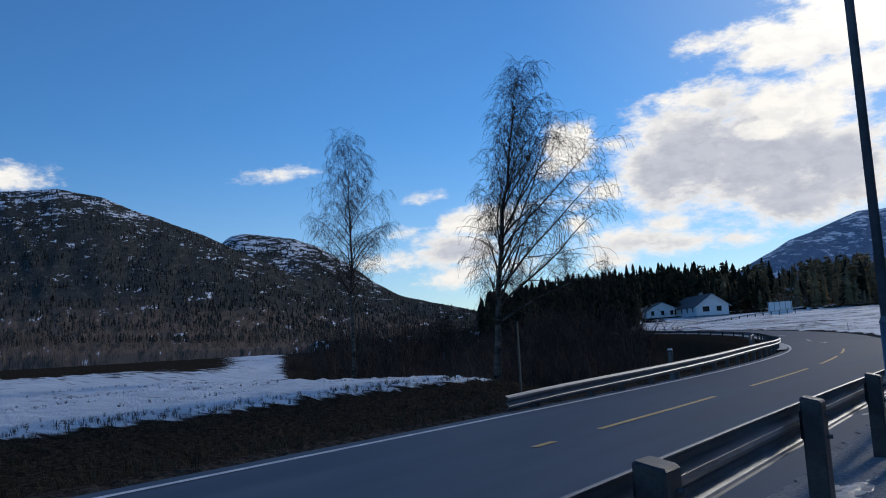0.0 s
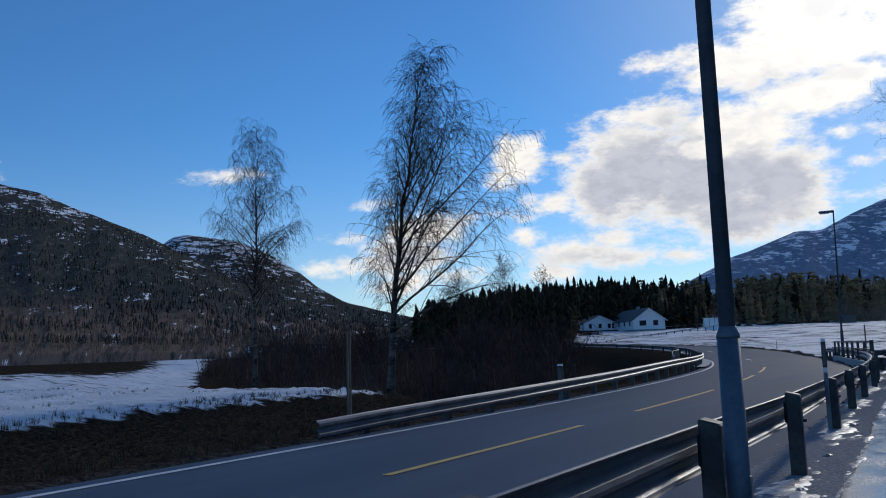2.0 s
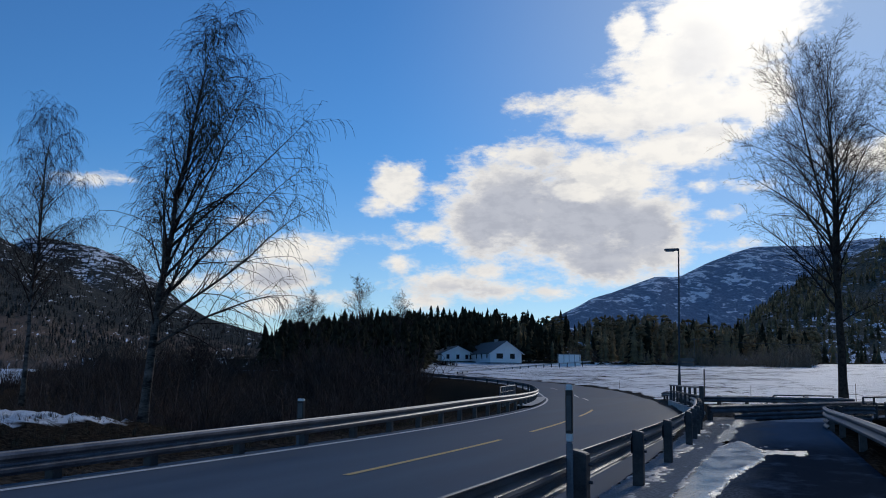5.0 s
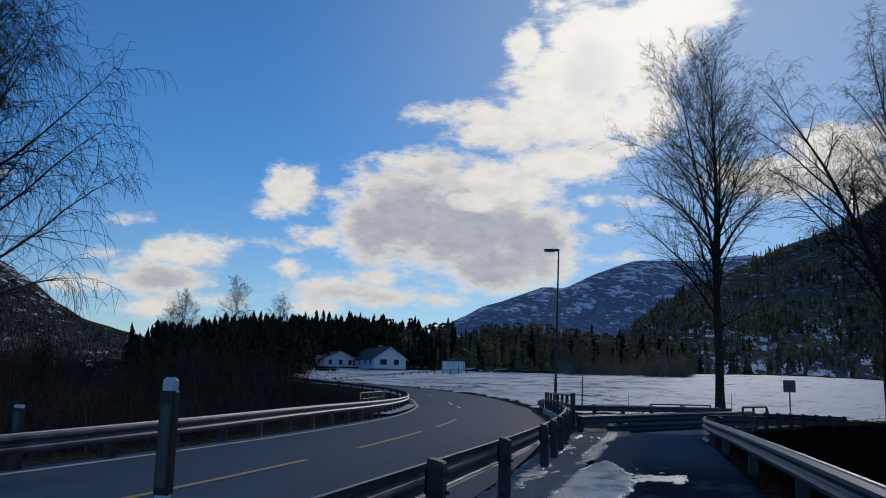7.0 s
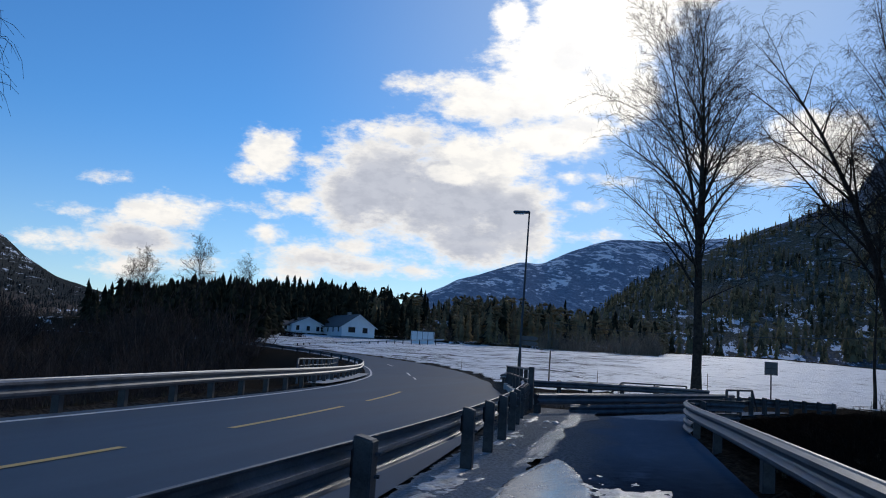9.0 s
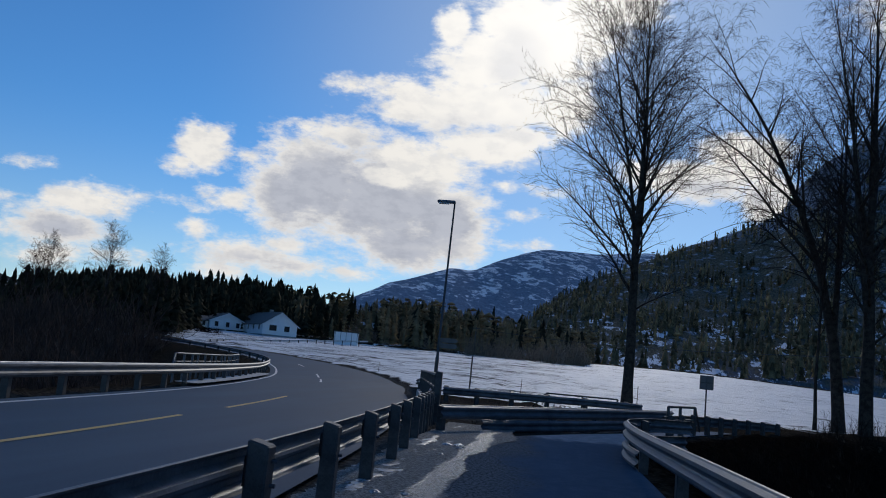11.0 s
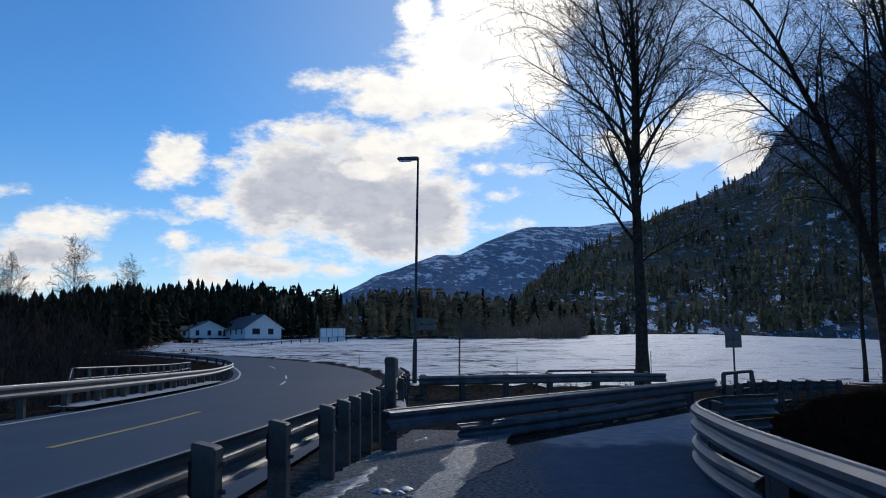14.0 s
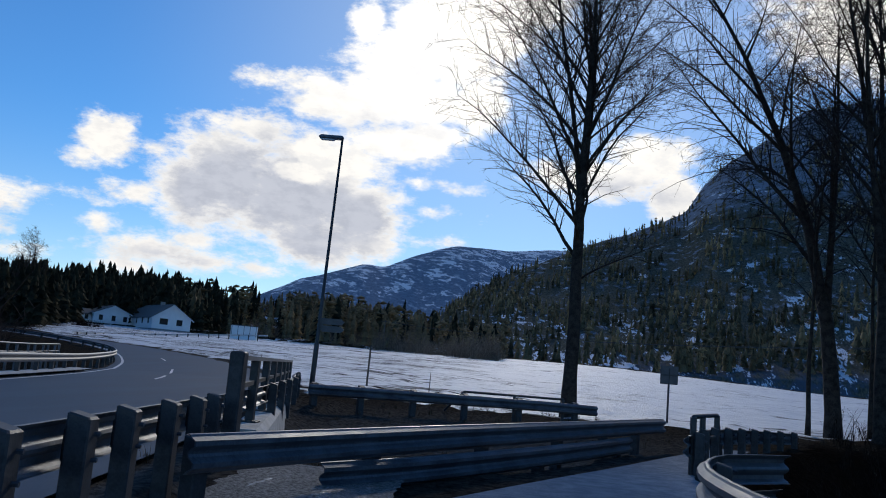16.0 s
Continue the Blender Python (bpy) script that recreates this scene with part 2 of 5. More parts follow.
def path_material():
    """Old asphalt, dark where meltwater has soaked it, bluish elsewhere, and paler beyond a line near its far end."""
    m = bpy.data.materials.new("damp_asphalt")
    m.use_nodes = True
    n = Nodes(m.node_tree)
    shader = n.add("ShaderNodeBsdfPrincipled")
    where = n.add("ShaderNodeTexCoord").outputs["Object"]
    xyz = n.add("ShaderNodeSeparateXYZ")
    n.put(xyz.inputs[0], where)
    soak = n.noise(where, 0.8, 5.0, 0.62, stretch=(1.3, 0.6, 1.0))
    grain = n.noise(where, 70.0, 3.0, 0.6)
    patch_noise = n.noise(where, 4.5, 5.0, 0.7)
    pale_end = n.step(n.math("ADD", xyz.outputs[1], n.math("MULTIPLY", n.math("SUBTRACT", soak, 0.5), 5.0)), 37.2, 38.3)
    damp = n.math("MULTIPLY", n.step(n.math("ADD", n.math("MULTIPLY", soak, 0.75), n.math("MULTIPLY", patch_noise, 0.25)), 0.70, 0.50), n.math("SUBTRACT", 1.0, n.math("MULTIPLY", n.step(n.math("ADD", xyz.outputs[1], n.math("MULTIPLY", patch_noise, 4.0)), 26.0, 32.0), 0.85)))
    dry = n.mix(n.step(grain, 0.3, 0.7), (0.075, 0.102, 0.138), (0.18, 0.225, 0.285))
    dry = n.mix(n.step(patch_noise, 0.35, 0.65), dry, (0.105, 0.137, 0.18))
    old = n.mix(n.step(n.math("ADD", n.math("MULTIPLY", grain, 0.5), n.math("MULTIPLY", patch_noise, 0.5)), 0.4, 0.6), (0.24, 0.265, 0.295), (0.40, 0.42, 0.445))
    dry = n.mix(pale_end, dry, old)
    wet = n.mix(n.step(grain, 0.3, 0.7), (0.016, 0.022, 0.030), (0.047, 0.059, 0.075))
    stones = n.noise(where, 26.0, 4.0, 0.7)
    drift = n.step(n.math("ADD", xyz.outputs[0], n.math("MULTIPLY", n.math("SUBTRACT", n.math("ADD", n.math("MULTIPLY", soak, 0.6), n.math("MULTIPLY", stones, 0.4)), 0.5), 2.4)), 0.22, -0.42)
    grit = n.mix(n.step(stones, 0.35, 0.65), (0.06, 0.06, 0.062), (0.25, 0.25, 0.25))
    n.put(shader.inputs["Base Color"], n.mix(drift, n.mix(damp, dry, wet), grit))
    n.put(shader.inputs["Roughness"], n.step(damp, 0.0, 1.0, 0.9, 0.75))
    shader.inputs["Specular IOR Level"].default_value = 0.0
    b = n.add("ShaderNodeBump")
    b.inputs["Strength"].default_value = 0.5
    b.inputs["Distance"].default_value = 0.012
    n.put(b.inputs["Height"], n.math("ADD", grain, patch_noise))
    n.put(shader.inputs["Normal"], b.outputs[0])
    n.put(n.add("ShaderNodeOutputMaterial").inputs[0], shader.outputs[0])
    return m


def mountain_material(name, wood, wood2, rock, foot, foot_top, snow_low, snow_high, amount, scale, across, crag=None, skew=0.0):
    """Wooded slopes with snow lying in patches; across is the slope's distance, for even patches over its face. foot: colour of the lowest slopes, up to foot_top metres; amount: snow at the two heights."""
    m = bpy.data.materials.new(name)
    m.use_nodes = True
    n = Nodes(m.node_tree)
    shader = n.add("ShaderNodeBsdfPrincipled")
    where = n.add("ShaderNodeTexCoord").outputs["Object"]
    xyz = n.add("ShaderNodeSeparateXYZ")
    n.put(xyz.inputs[0], where)
    face = n.add("ShaderNodeCombineXYZ")
    n.put(face.inputs[0], n.math("ADD", n.math("MULTIPLY", n.math("ARCTAN2", xyz.outputs[0], xyz.outputs[1]), across), n.math("MULTIPLY", xyz.outputs[2], skew)))
    n.put(face.inputs[1], xyz.outputs[2])
    n.put(face.inputs[2], n.math("MULTIPLY", xyz.outputs[1], 0.12))
    where = face.outputs[0]
    big = n.noise(where, 1.0 / scale, 4.0, 0.55, stretch=(0.8, 1.2, 1.0))
    mid = n.noise(where, 4.0 / scale, 5.0, 0.62, stretch=(0.8, 1.2, 1.0))
    small = n.noise(where, 16.0 / scale, 5.0, 0.65)
    up = n.step(xyz.outputs[2], snow_low, snow_high, *amount)
    sums = n.math("ADD", n.math("MULTIPLY", big, 0.40), n.math("ADD", n.math("MULTIPLY", mid, 0.35), n.math("MULTIPLY", small, 0.25)))
    snow = n.step(n.math("ADD", sums, up), 0.58, 0.61)
    base = n.mix(n.step(small, 0.35, 0.65), wood, wood2)
    base = n.mix(n.step(mid, 0.54, 0.66), base, rock)
    if crag:
        base = n.mix(n.math("MULTIPLY", n.step(xyz.outputs[2], crag[0], crag[1]), n.step(mid, 0.38, 0.50)), base, rock)
    base = n.mix(n.math("MULTIPLY", n.step(xyz.outputs[2], foot_top, foot_top * 0.3), n.step(mid, 0.35, 0.55)), base, foot)
    n.put(shader.inputs["Base Color"], n.mix(snow, base, (0.80, 0.82, 0.86)))
    shader.inputs["Roughness"].default_value = 0.9
    shader.inputs["Specular IOR Level"].default_value = 0.0
    b = n.add("ShaderNodeBump")
    b.inputs["Strength"].default_value = 0.5
    b.inputs["Distance"].default_value = scale * 0.02
    n.put(b.inputs["Height"], small)
    n.put(shader.inputs["Normal"], b.outputs[0])
    n.put(n.add("ShaderNodeOutputMaterial").inputs[0], shader.outputs[0])
    return m


STEEL = material("galvanised_steel", (0.070, 0.077, 0.092), (0.17, 0.182, 0.205), 2.5, 0.52, 0.55, 0.15, 40.0)
POST = material("weathered_post", (0.036, 0.036, 0.039), (0.085, 0.085, 0.09), 8.0, 0.6, 0.4, 0.3, 70.0)
DARK = material("dark_steel", (0.05, 0.052, 0.055), (0.09, 0.09, 0.095), 8.0, 0.55, 0.5, 0.2, 60.0)
POLE = material("grey_pole_paint", (0.060, 0.082, 0.115), (0.105, 0.14, 0.185), 4.0, 0.5, 0.15, 0.15, 50.0)
BARK = material("birch_bark", (0.014, 0.012, 0.011), (0.14, 0.13, 0.12), 2.2, 0.85, 0.0, 0.6, 14.0, stretch=(1.0, 1.0, 2.6), spec=0.1)
DARK_BARK = material("dark_bark", (0.025, 0.020, 0.017), (0.075, 0.062, 0.052), 5.0, 0.9, 0.0, 0.8, 40.0, spec=0.1)
TWIG = material("birch_twig", (0.030, 0.020, 0.017), (0.060, 0.042, 0.035), 5.0, 0.85, 0.0, 0.0, spec=0.1)
CONIFER = material("conifer_needles", (0.016, 0.019, 0.012), (0.060, 0.055, 0.034), 0.5, 0.9, 0.0, 0.0, 6.0, spec=0.05, spread=0.5, thin=0.25)
# needle colours raised, darker one slightly blued, to stand in for haze over the hillside
PINE = material("pine_needles", (0.080, 0.076, 0.050), (0.37, 0.305, 0.175), 0.03, 0.9, 0.0, 0.0, 6.0, spec=0.05, spread=0.5, thin=0.4)
BROWN = material("brown_birch_wood", (0.14, 0.104, 0.076), (0.33, 0.24, 0.172), 0.05, 0.95, 0.0, 0.0, 2.0, spread=0.4, spec=0.05)
MIXED = material("mountain_trees", (0.036, 0.038, 0.034), (0.115, 0.094, 0.074), 0.012, 0.95, 0.0, 0.0, 0.25, spread=0.55, spec=0.05)
OLIVE = material("young_pine_needles", (0.16, 0.132, 0.082), (0.40, 0.31, 0.185), 0.045, 0.9, 0.0, 0.0, 3.0, spec=0.05, spread=0.35, thin=0.45)
BRUSH = material("bare_brush", (0.040, 0.031, 0.028), (0.115, 0.086, 0.074), 0.8, 0.95, 0.0, 0.0, 8.0, spec=0.0, spread=0.3)
# bare brush darkened: the slope's tree shade is in its colour; hedge shares it
SHADED_BRUSH = material("brush_with_shade_in_colour", (0.010, 0.008, 0.007), (0.030, 0.023, 0.020), 0.8, 0.95, 0.0, 0.0, 8.0, spec=0.0, spread=0.5)
CONCRETE = material("pale_concrete", (0.36, 0.355, 0.34), (0.56, 0.55, 0.53), 3.0, 0.85, 0.0, 0.4, 50.0)
WALL = material("white_boards", (0.80, 0.80, 0.80), (0.88, 0.88, 0.87), 1.0, 0.6, 0.0, 0.1, 20.0)
ROOF = material("dark_roof_tiles", (0.06, 0.058, 0.058), (0.12, 0.115, 0.11), 2.0, 0.75, 0.0, 0.3, 20.0)
GLASS = material("dark_window", (0.010, 0.012, 0.016), (0.02, 0.024, 0.03), 1.0, 0.2, 0.0, 0.0, spec=0.15)
STONE = material("grey_concrete", (0.20, 0.20, 0.20), (0.34, 0.335, 0.325), 3.0, 0.85, 0.0, 0.4, 50.0)
ASPHALT = material("grey_asphalt", (0.058, 0.081, 0.112), (0.098, 0.129, 0.168), 0.9, 0.62, 0.0, 0.25, 110.0, spec=0.035, stretch=(1.2, 0.12, 1.0))
ICE = material("meltwater_film", (0.05, 0.06, 0.075), (0.17, 0.19, 0.22), 2.2, 0.20, 0.0, 0.06, 26.0, spec=0.6, stretch=(1.0, 0.5, 1.0))
CRUST = material("dirty_snow_crust", (0.12, 0.125, 0.135), (0.46, 0.48, 0.51), 7.0, 0.38, 0.0, 1.0, 44.0, spec=0.5)
LINE = material("white_road_paint", (0.50, 0.50, 0.50), (0.74, 0.74, 0.73), 3.0, 0.6, 0.0, 0.2, 60.0)
YELLOW = material("yellow_road_paint", (0.50, 0.30, 0.06), (0.66, 0.42, 0.10), 3.0, 0.6, 0.0, 0.2, 60.0)
WHITE = material("white_plastic", (0.62, 0.64, 0.66), (0.76, 0.77, 0.78), 4.0, 0.5, 0.0, 0.05)
# white plastic greyed: the backlit shaft's shade is put into this colour
SHADED_SHAFT = material("shaded_white_plastic", (0.10, 0.115, 0.14), (0.19, 0.21, 0.235), 4.0, 0.55, 0.0, 0.05)
BLACK = material("black_plastic", (0.012, 0.012, 0.013), (0.03, 0.03, 0.03), 4.0, 0.5, 0.0, 0.05)
SIGN_BACK = material("grey_sign_back", (0.07, 0.075, 0.085), (0.12, 0.125, 0.135), 3.0, 0.5, 0.6, 0.1)
STRAW = material("dry_grass", (0.058, 0.043, 0.028), (0.145, 0.108, 0.070), 2.0, 0.9, 0.0, 0.0, 20.0, spec=0.0, spread=0.4)
WOOD = material("old_wood", (0.09, 0.075, 0.06), (0.18, 0.15, 0.12), 4.0, 0.85, 0.0, 0.4, 50.0)


# ---------------------------------------------------------------- mesh building
class Shape:
    """Points and faces gathered into one mesh."""

    def __init__(self):
        self.points, self.faces = [], []

    def box(self, x0, y0, z0, x1, y1, z1, bevel=0.0):
        b = min(bevel, (x1 - x0) / 3, (y1 - y0) / 3, (z1 - z0) / 3)
        k = len(self.points)
        if b <= 0:
            self.points += [(x, y, z) for z in (z0, z1) for y in (y0, y1) for x in (x0, x1)]
            self.faces += [tuple(k + i for i in f) for f in ((0, 2, 3, 1), (4, 5, 7, 6), (0, 1, 5, 4), (2, 6, 7, 3), (0, 4, 6, 2), (1, 3, 7, 5))]
            return self
        ring = [(x0 + b, y0), (x1 - b, y0), (x1, y0 + b), (x1, y1 - b), (x1 - b, y1), (x0 + b, y1), (x0, y1 - b), (x0, y0 + b)]
        mx, my = (x0 + x1) / 2, (y0 + y1) / 2
        inner = [(mx + (x - mx) * (1 - 2 * b / (x1 - x0)), my + (y - my) * (1 - 2 * b / (y1 - y0))) for x, y in ring]
        for loop, z in ((inner, z0), (ring, z0 + b), (ring, z1 - b), (inner, z1)):
            self.points += [(x, y, z) for x, y in loop]
        self.faces.append(tuple(k + i for i in range(7, -1, -1)))
        for r in range(3):
            self.faces += [(k + r * 8 + i, k + r * 8 + (i + 1) % 8, k + r * 8 + 8 + (i + 1) % 8, k + r * 8 + 8 + i) for i in range(8)]
        self.faces.append(tuple(k + 24 + i for i in range(8)))
        return self

    def tube(self, path, radii, sides=8, caps=True):
        """A round bar along a line of points, with a radius at each."""
        k, m = len(self.points), len(path)
        side = None
        for i, p in enumerate(path):
            p = Vector(p)
            d = Vector(path[min(i + 1, m - 1)]) - Vector(path[max(i - 1, 0)])
            d = d.normalized() if d.length > 1e-9 else Vector((0, 0, 1))
            if side is None:
                side = d.orthogonal().normalized()
            side = (side - d * side.dot(d)).normalized()
            other = d.cross(side)
            r = radii[i] if isinstance(radii, (list, tuple)) else radii
            for s in range(sides):
                a = 2 * math.pi * s / sides
                self.points.append(tuple(p + side * (r * math.cos(a)) + other * (r * math.sin(a))))
        for i in range(m - 1):
            for s in range(sides):
                t = (s + 1) % sides
                self.faces.append((k + i * sides + s, k + i * sides + t, k + (i + 1) * sides + t, k + (i + 1) * sides + s))
        if caps:
            self.faces.append(tuple(k + s for s in range(sides - 1, -1, -1)))
            self.faces.append(tuple(k + (m - 1) * sides + s for s in range(sides)))
        return self

    def sweep(self, path, profile):
        """A closed profile (sideways, up) carried along a line; sideways is to the right of the way."""
        k, m, n = len(self.points), len(path), len(profile)
        for i, p in enumerate(path):
            d = Vector(path[min(i + 1, m - 1)]) - Vector(path[max(i - 1, 0)])
            right = Vector((d.y, -d.x, 0)).normalized()
            for s, u in profile:
                self.points.append((p[0] + right.x * s, p[1] + right.y * s, p[2] + u))
        for i in range(m - 1):
            for s in range(n):
                t = (s + 1) % n
                self.faces.append((k + i * n + s, k + (i + 1) * n + s, k + (i + 1) * n + t, k + i * n + t))
        self.faces.append(tuple(k + s for s in range(n)))
        self.faces.append(tuple(k + (m - 1) * n + s for s in range(n - 1, -1, -1)))
        return self

    def mesh(self, name, smooth=False):
        me = bpy.data.meshes.new(name)
        me.from_pydata(self.points, [], self.faces)
        if smooth:
            me.shade_smooth()
        me.update()
        return me


def bulk(name, points, tris, smooth=False):
    """A mesh of triangles from arrays."""
    me = bpy.data.meshes.new(name)
    points, tris = np.asarray(points, dtype=np.float32), np.asarray(tris, dtype=np.int32)
    me.vertices.add(len(points))
    me.vertices.foreach_set("co", points.ravel())
    me.loops.add(tris.size)
    me.loops.foreach_set("vertex_index", tris.ravel())
    me.polygons.add(len(tris))
    me.polygons.foreach_set("loop_start", np.arange(0, tris.size, 3, dtype=np.int32))
    if smooth:
        me.polygons.foreach_set("use_smooth", np.ones(len(tris), dtype=bool))
    me.update(calc_edges=True)
    return me


def part(name, shape, mat, parent=None, label="", smooth=False):
    me = shape.mesh(name, smooth) if isinstance(shape, Shape) else shape
    if not me.materials:
        me.materials.append(mat)
    ob = new(name, me)
    if parent:
        ob.parent = parent
    return tagged(ob, label)


def thing(name, x, y, z, label, category, group="", kind="", turn=0.0):
    ob = new(name)
    ob.matrix_basis = pose(x, y, z, 0, 0, turn)
    ob.empty_display_size = 0.2
    return tagged(ob, label, category, group, kind)


def glide(points, step=0.5):
    """A smooth line through the points, with a point about every step metres."""
    pts = [Vector(p) for p in points]
    pts = [2 * pts[0] - pts[1]] + pts + [2 * pts[-1] - pts[-2]]
    out = []
    for i in range(1, len(pts) - 2):
        a, b, c, d = pts[i - 1:i + 3]
        count = max(1, int((c - b).length / step))
        for j in range(count):
            t = j / count
            out.append(0.5 * (2 * b + (c - a) * t + (2 * a - 5 * b + 4 * c - d) * t * t + (3 * b - a - 3 * c + d) * t ** 3))
    out.append(pts[-2])
    return out


def smooth(x, low, high):
    t = np.clip((x - low) / (high - low), 0.0, 1.0)
    return t * t * (3 - 2 * t)


# ---------------------------------------------------------------- ground
CENTRE = [(-4.55, -60), (-4.55, -20), (-4.55, 8), (-4.58, 16), (-4.80, 25), (-5.45, 33.7), (-6.7, 43.5), (-8.8, 54), (-11.6, 65), (-15.6, 77), (-22, 90), (-32, 103), (-48, 116), (-75, 130), (-120, 145)]
centre_line = glide([(x, y, 0) for x, y in CENTRE], 1.0)
CX, CY = np.array([p.x for p in centre_line]), np.array([p.y for p in centre_line])


def road_side(x, y):
    """Signed distance from the road's middle line, positive to its right."""
    x, y = np.asarray(x, dtype=float), np.asarray(y, dtype=float)
    best, sign = np.full(x.shape, 1e9), np.ones(x.shape)
    for i in range(len(CX) - 1):
        dx, dy = CX[i + 1] - CX[i], CY[i + 1] - CY[i]
        t = np.clip(((x - CX[i]) * dx + (y - CY[i]) * dy) / (dx * dx + dy * dy), 0, 1)
        ex, ey = x - CX[i] - t * dx, y - CY[i] - t * dy
        d = np.hypot(ex, ey)
        near = d < best
        best = np.where(near, d, best)
        sign = np.where(near, np.sign(ex * dy - ey * dx), sign)
    return best * sign


def road_right(y):
    """Half width of the asphalt on the road's right side, wider where the side road joins."""
    return np.interp(y, (30, 45, 55, 66, 78, 92, 106), (3.1, 3.25, 3.5, 4.4, 4.5, 3.8, 3.0))


def lie(x, y):
    """The broad lie of the land without road and path."""
    x, y = np.asarray(x, dtype=float), np.asarray(y, dtype=float)
    d = np.hypot(x, y)
    az = np.degrees(np.arctan2(x, y))
    right = smooth(az, -40.0, -22.0) * (1 - smooth(az, 60.0, 110.0))
    rise = (0.031 * np.clip(d - 70.0, 0, 190) + 0.006 * np.clip(d - 120.0, 0, 140)) * (1 - 0.45 * smooth(az, 6.0, 24.0))
    left = 0.009 * np.clip(d - 20.0, 0, 200)
    return rise * right + left * (1 - right)


def ground_height(x, y):
    x, y = np.asarray(x, dtype=float), np.asarray(y, dtype=float)
    z = lie(x, y)
    s = road_side(x, y)
    # verge and shallow ditch on the road's left
    left = -s
    z = z - 0.55 * smooth(left, 3.2, 6.0) * (1 - smooth(left, 8.0, 12.5)) * (1 - smooth(y, 60, 80))
    # hollow of the stream left of the bend
    z = z - 2.2 * smooth(left, 4.2, 9.0) * smooth(y, 26, 40) * (1 - smooth(left, 30.0, 60.0)) * (1 - smooth(y, 80, 110))
    # slope down on the right of the path
    edge = 1.75 + 0.47 * np.clip(y - 38.5, 0, 60)
    z = z - 2.6 * smooth(x - edge, 0.1, 5.0) * (1 - smooth(y, 50, 57)) * (1 - smooth(x, 30, 60))
    # hollow between the path's barrier and the side road
    z = z - 0.9 * np.exp(-(((x - 0.0) / 2.6) ** 2 + ((y - 46.5) / 3.2) ** 2))
    # bed of road and path
    z = np.where((s > -3.1) & (s < road_right(y) + 0.2), lie(x, y) - 0.06, z)
    return z


def path_edges(y):
    return -1.05 - 0.35 * smooth(y, 18, 34) + 0.50 * np.clip(y - 36.5, 0, 40), np.interp(y, (35.0, 36.8, 38.2, 39.2, 41.8, 46.0, 60.0), (1.45, 1.70, 2.30, 2.75, 2.90, 4.70, 11.0))


rings = np.concatenate([np.arange(0.4, 12, 0.4), 12 * 1.028 ** np.arange(0, 217)])
spokes = np.radians(np.arange(0, 360, 0.75))
gx = np.outer(rings, np.sin(spokes))
gy = np.outer(rings, np.cos(spokes)) + 18.0
gz = ground_height(gx, gy)
rough = np.random.RandomState(3).normal(0, 1, gz.shape)
lo, hi = path_edges(gy)
lo = np.where(gy < 40.5, np.minimum(lo, path_edges(np.minimum(gy, 36.5))[0] - 0.3), lo)
on_path = (gx > lo - 0.3) & (gx < hi + 0.1) & (gy < 50)
flat = on_path | ((road_side(gx, gy) > -3.3) & (road_side(gx, gy) < road_right(gy) + 0.4))
gz = np.where(flat, np.where(on_path, -0.05, gz), gz + rough * np.clip(0.0012 * np.hypot(gx, gy), 0, 0.05))
count, turns = gz.shape
pts = np.concatenate([np.stack([gx, gy, gz], -1).reshape(-1, 3), [[0, 18.0, -0.05]]])
i, j = np.meshgrid(np.arange(count - 1), np.arange(turns), indexing="ij")
a, b = i * turns + j, i * turns + (j + 1) % turns
c, d = a + turns, b + turns
tris = np.concatenate([np.stack([a, d, c], -1).reshape(-1, 3), np.stack([a, b, d], -1).reshape(-1, 3)])
fan = np.arange(turns)
tris = np.concatenate([tris[:, ::-1], np.stack([np.full(turns, count * turns), (fan + 1) % turns, fan], -1)])
me = bulk("ground", pts, tris, True)
X, Y = pts[:, 0], pts[:, 1]
S = road_side(X, Y)
AZ = np.degrees(np.arctan2(X, Y))
R = np.hypot(X, Y)
field_left = smooth(-X, 14.0, 17.0) * (1 - smooth(AZ, -33.0, -24.0)) * smooth(-S, 9.0, 11.5) * (1 - smooth(R, 70, 110) * smooth(-AZ, 46, 50)) * (1 - smooth(R, 46, 52) * smooth(AZ, -45.0, -42.5))
field_right = smooth(Y - 0.25 * np.abs(X - 4.0), 54.0, 58.0) * smooth(S - road_right(Y), 0.25, 0.9) * smooth(AZ, -24, -20) * (1 - smooth(AZ, 26, 34)) * (1 - smooth(R, 235, 250))
snow = np.clip(field_left * 0.64 + field_right * (0.55 + 0.08 * smooth(AZ, -2, 8)), 0, 1)
gravel = np.exp(-((S - road_right(Y) - 0.1) / 0.6) ** 2) + 0.5 * np.exp(-((S + 2.9) / 0.35) ** 2) + np.exp(-(((X - 0.2) / 4.0) ** 2 + ((Y - 47) / 6.0) ** 2))
# extent of the leaf litter and of the tree shade coloured into it
shaded_litter = smooth(X - 1.35 - 0.5 * np.clip(Y - 39.0, 0, 40), 0.1, 0.6) * (1 - smooth(Y, 53, 58)) * smooth(Y, -30, -10) * (1 - smooth(X, 30, 60))
attr = me.color_attributes.new("cover", "FLOAT_COLOR", "POINT")
attr.data.foreach_set("color", np.stack([snow, np.clip(gravel, 0, 1), shaded_litter, snow * 0 + 1], -1).astype(np.float32).ravel())
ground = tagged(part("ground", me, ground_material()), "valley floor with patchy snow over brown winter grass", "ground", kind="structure")


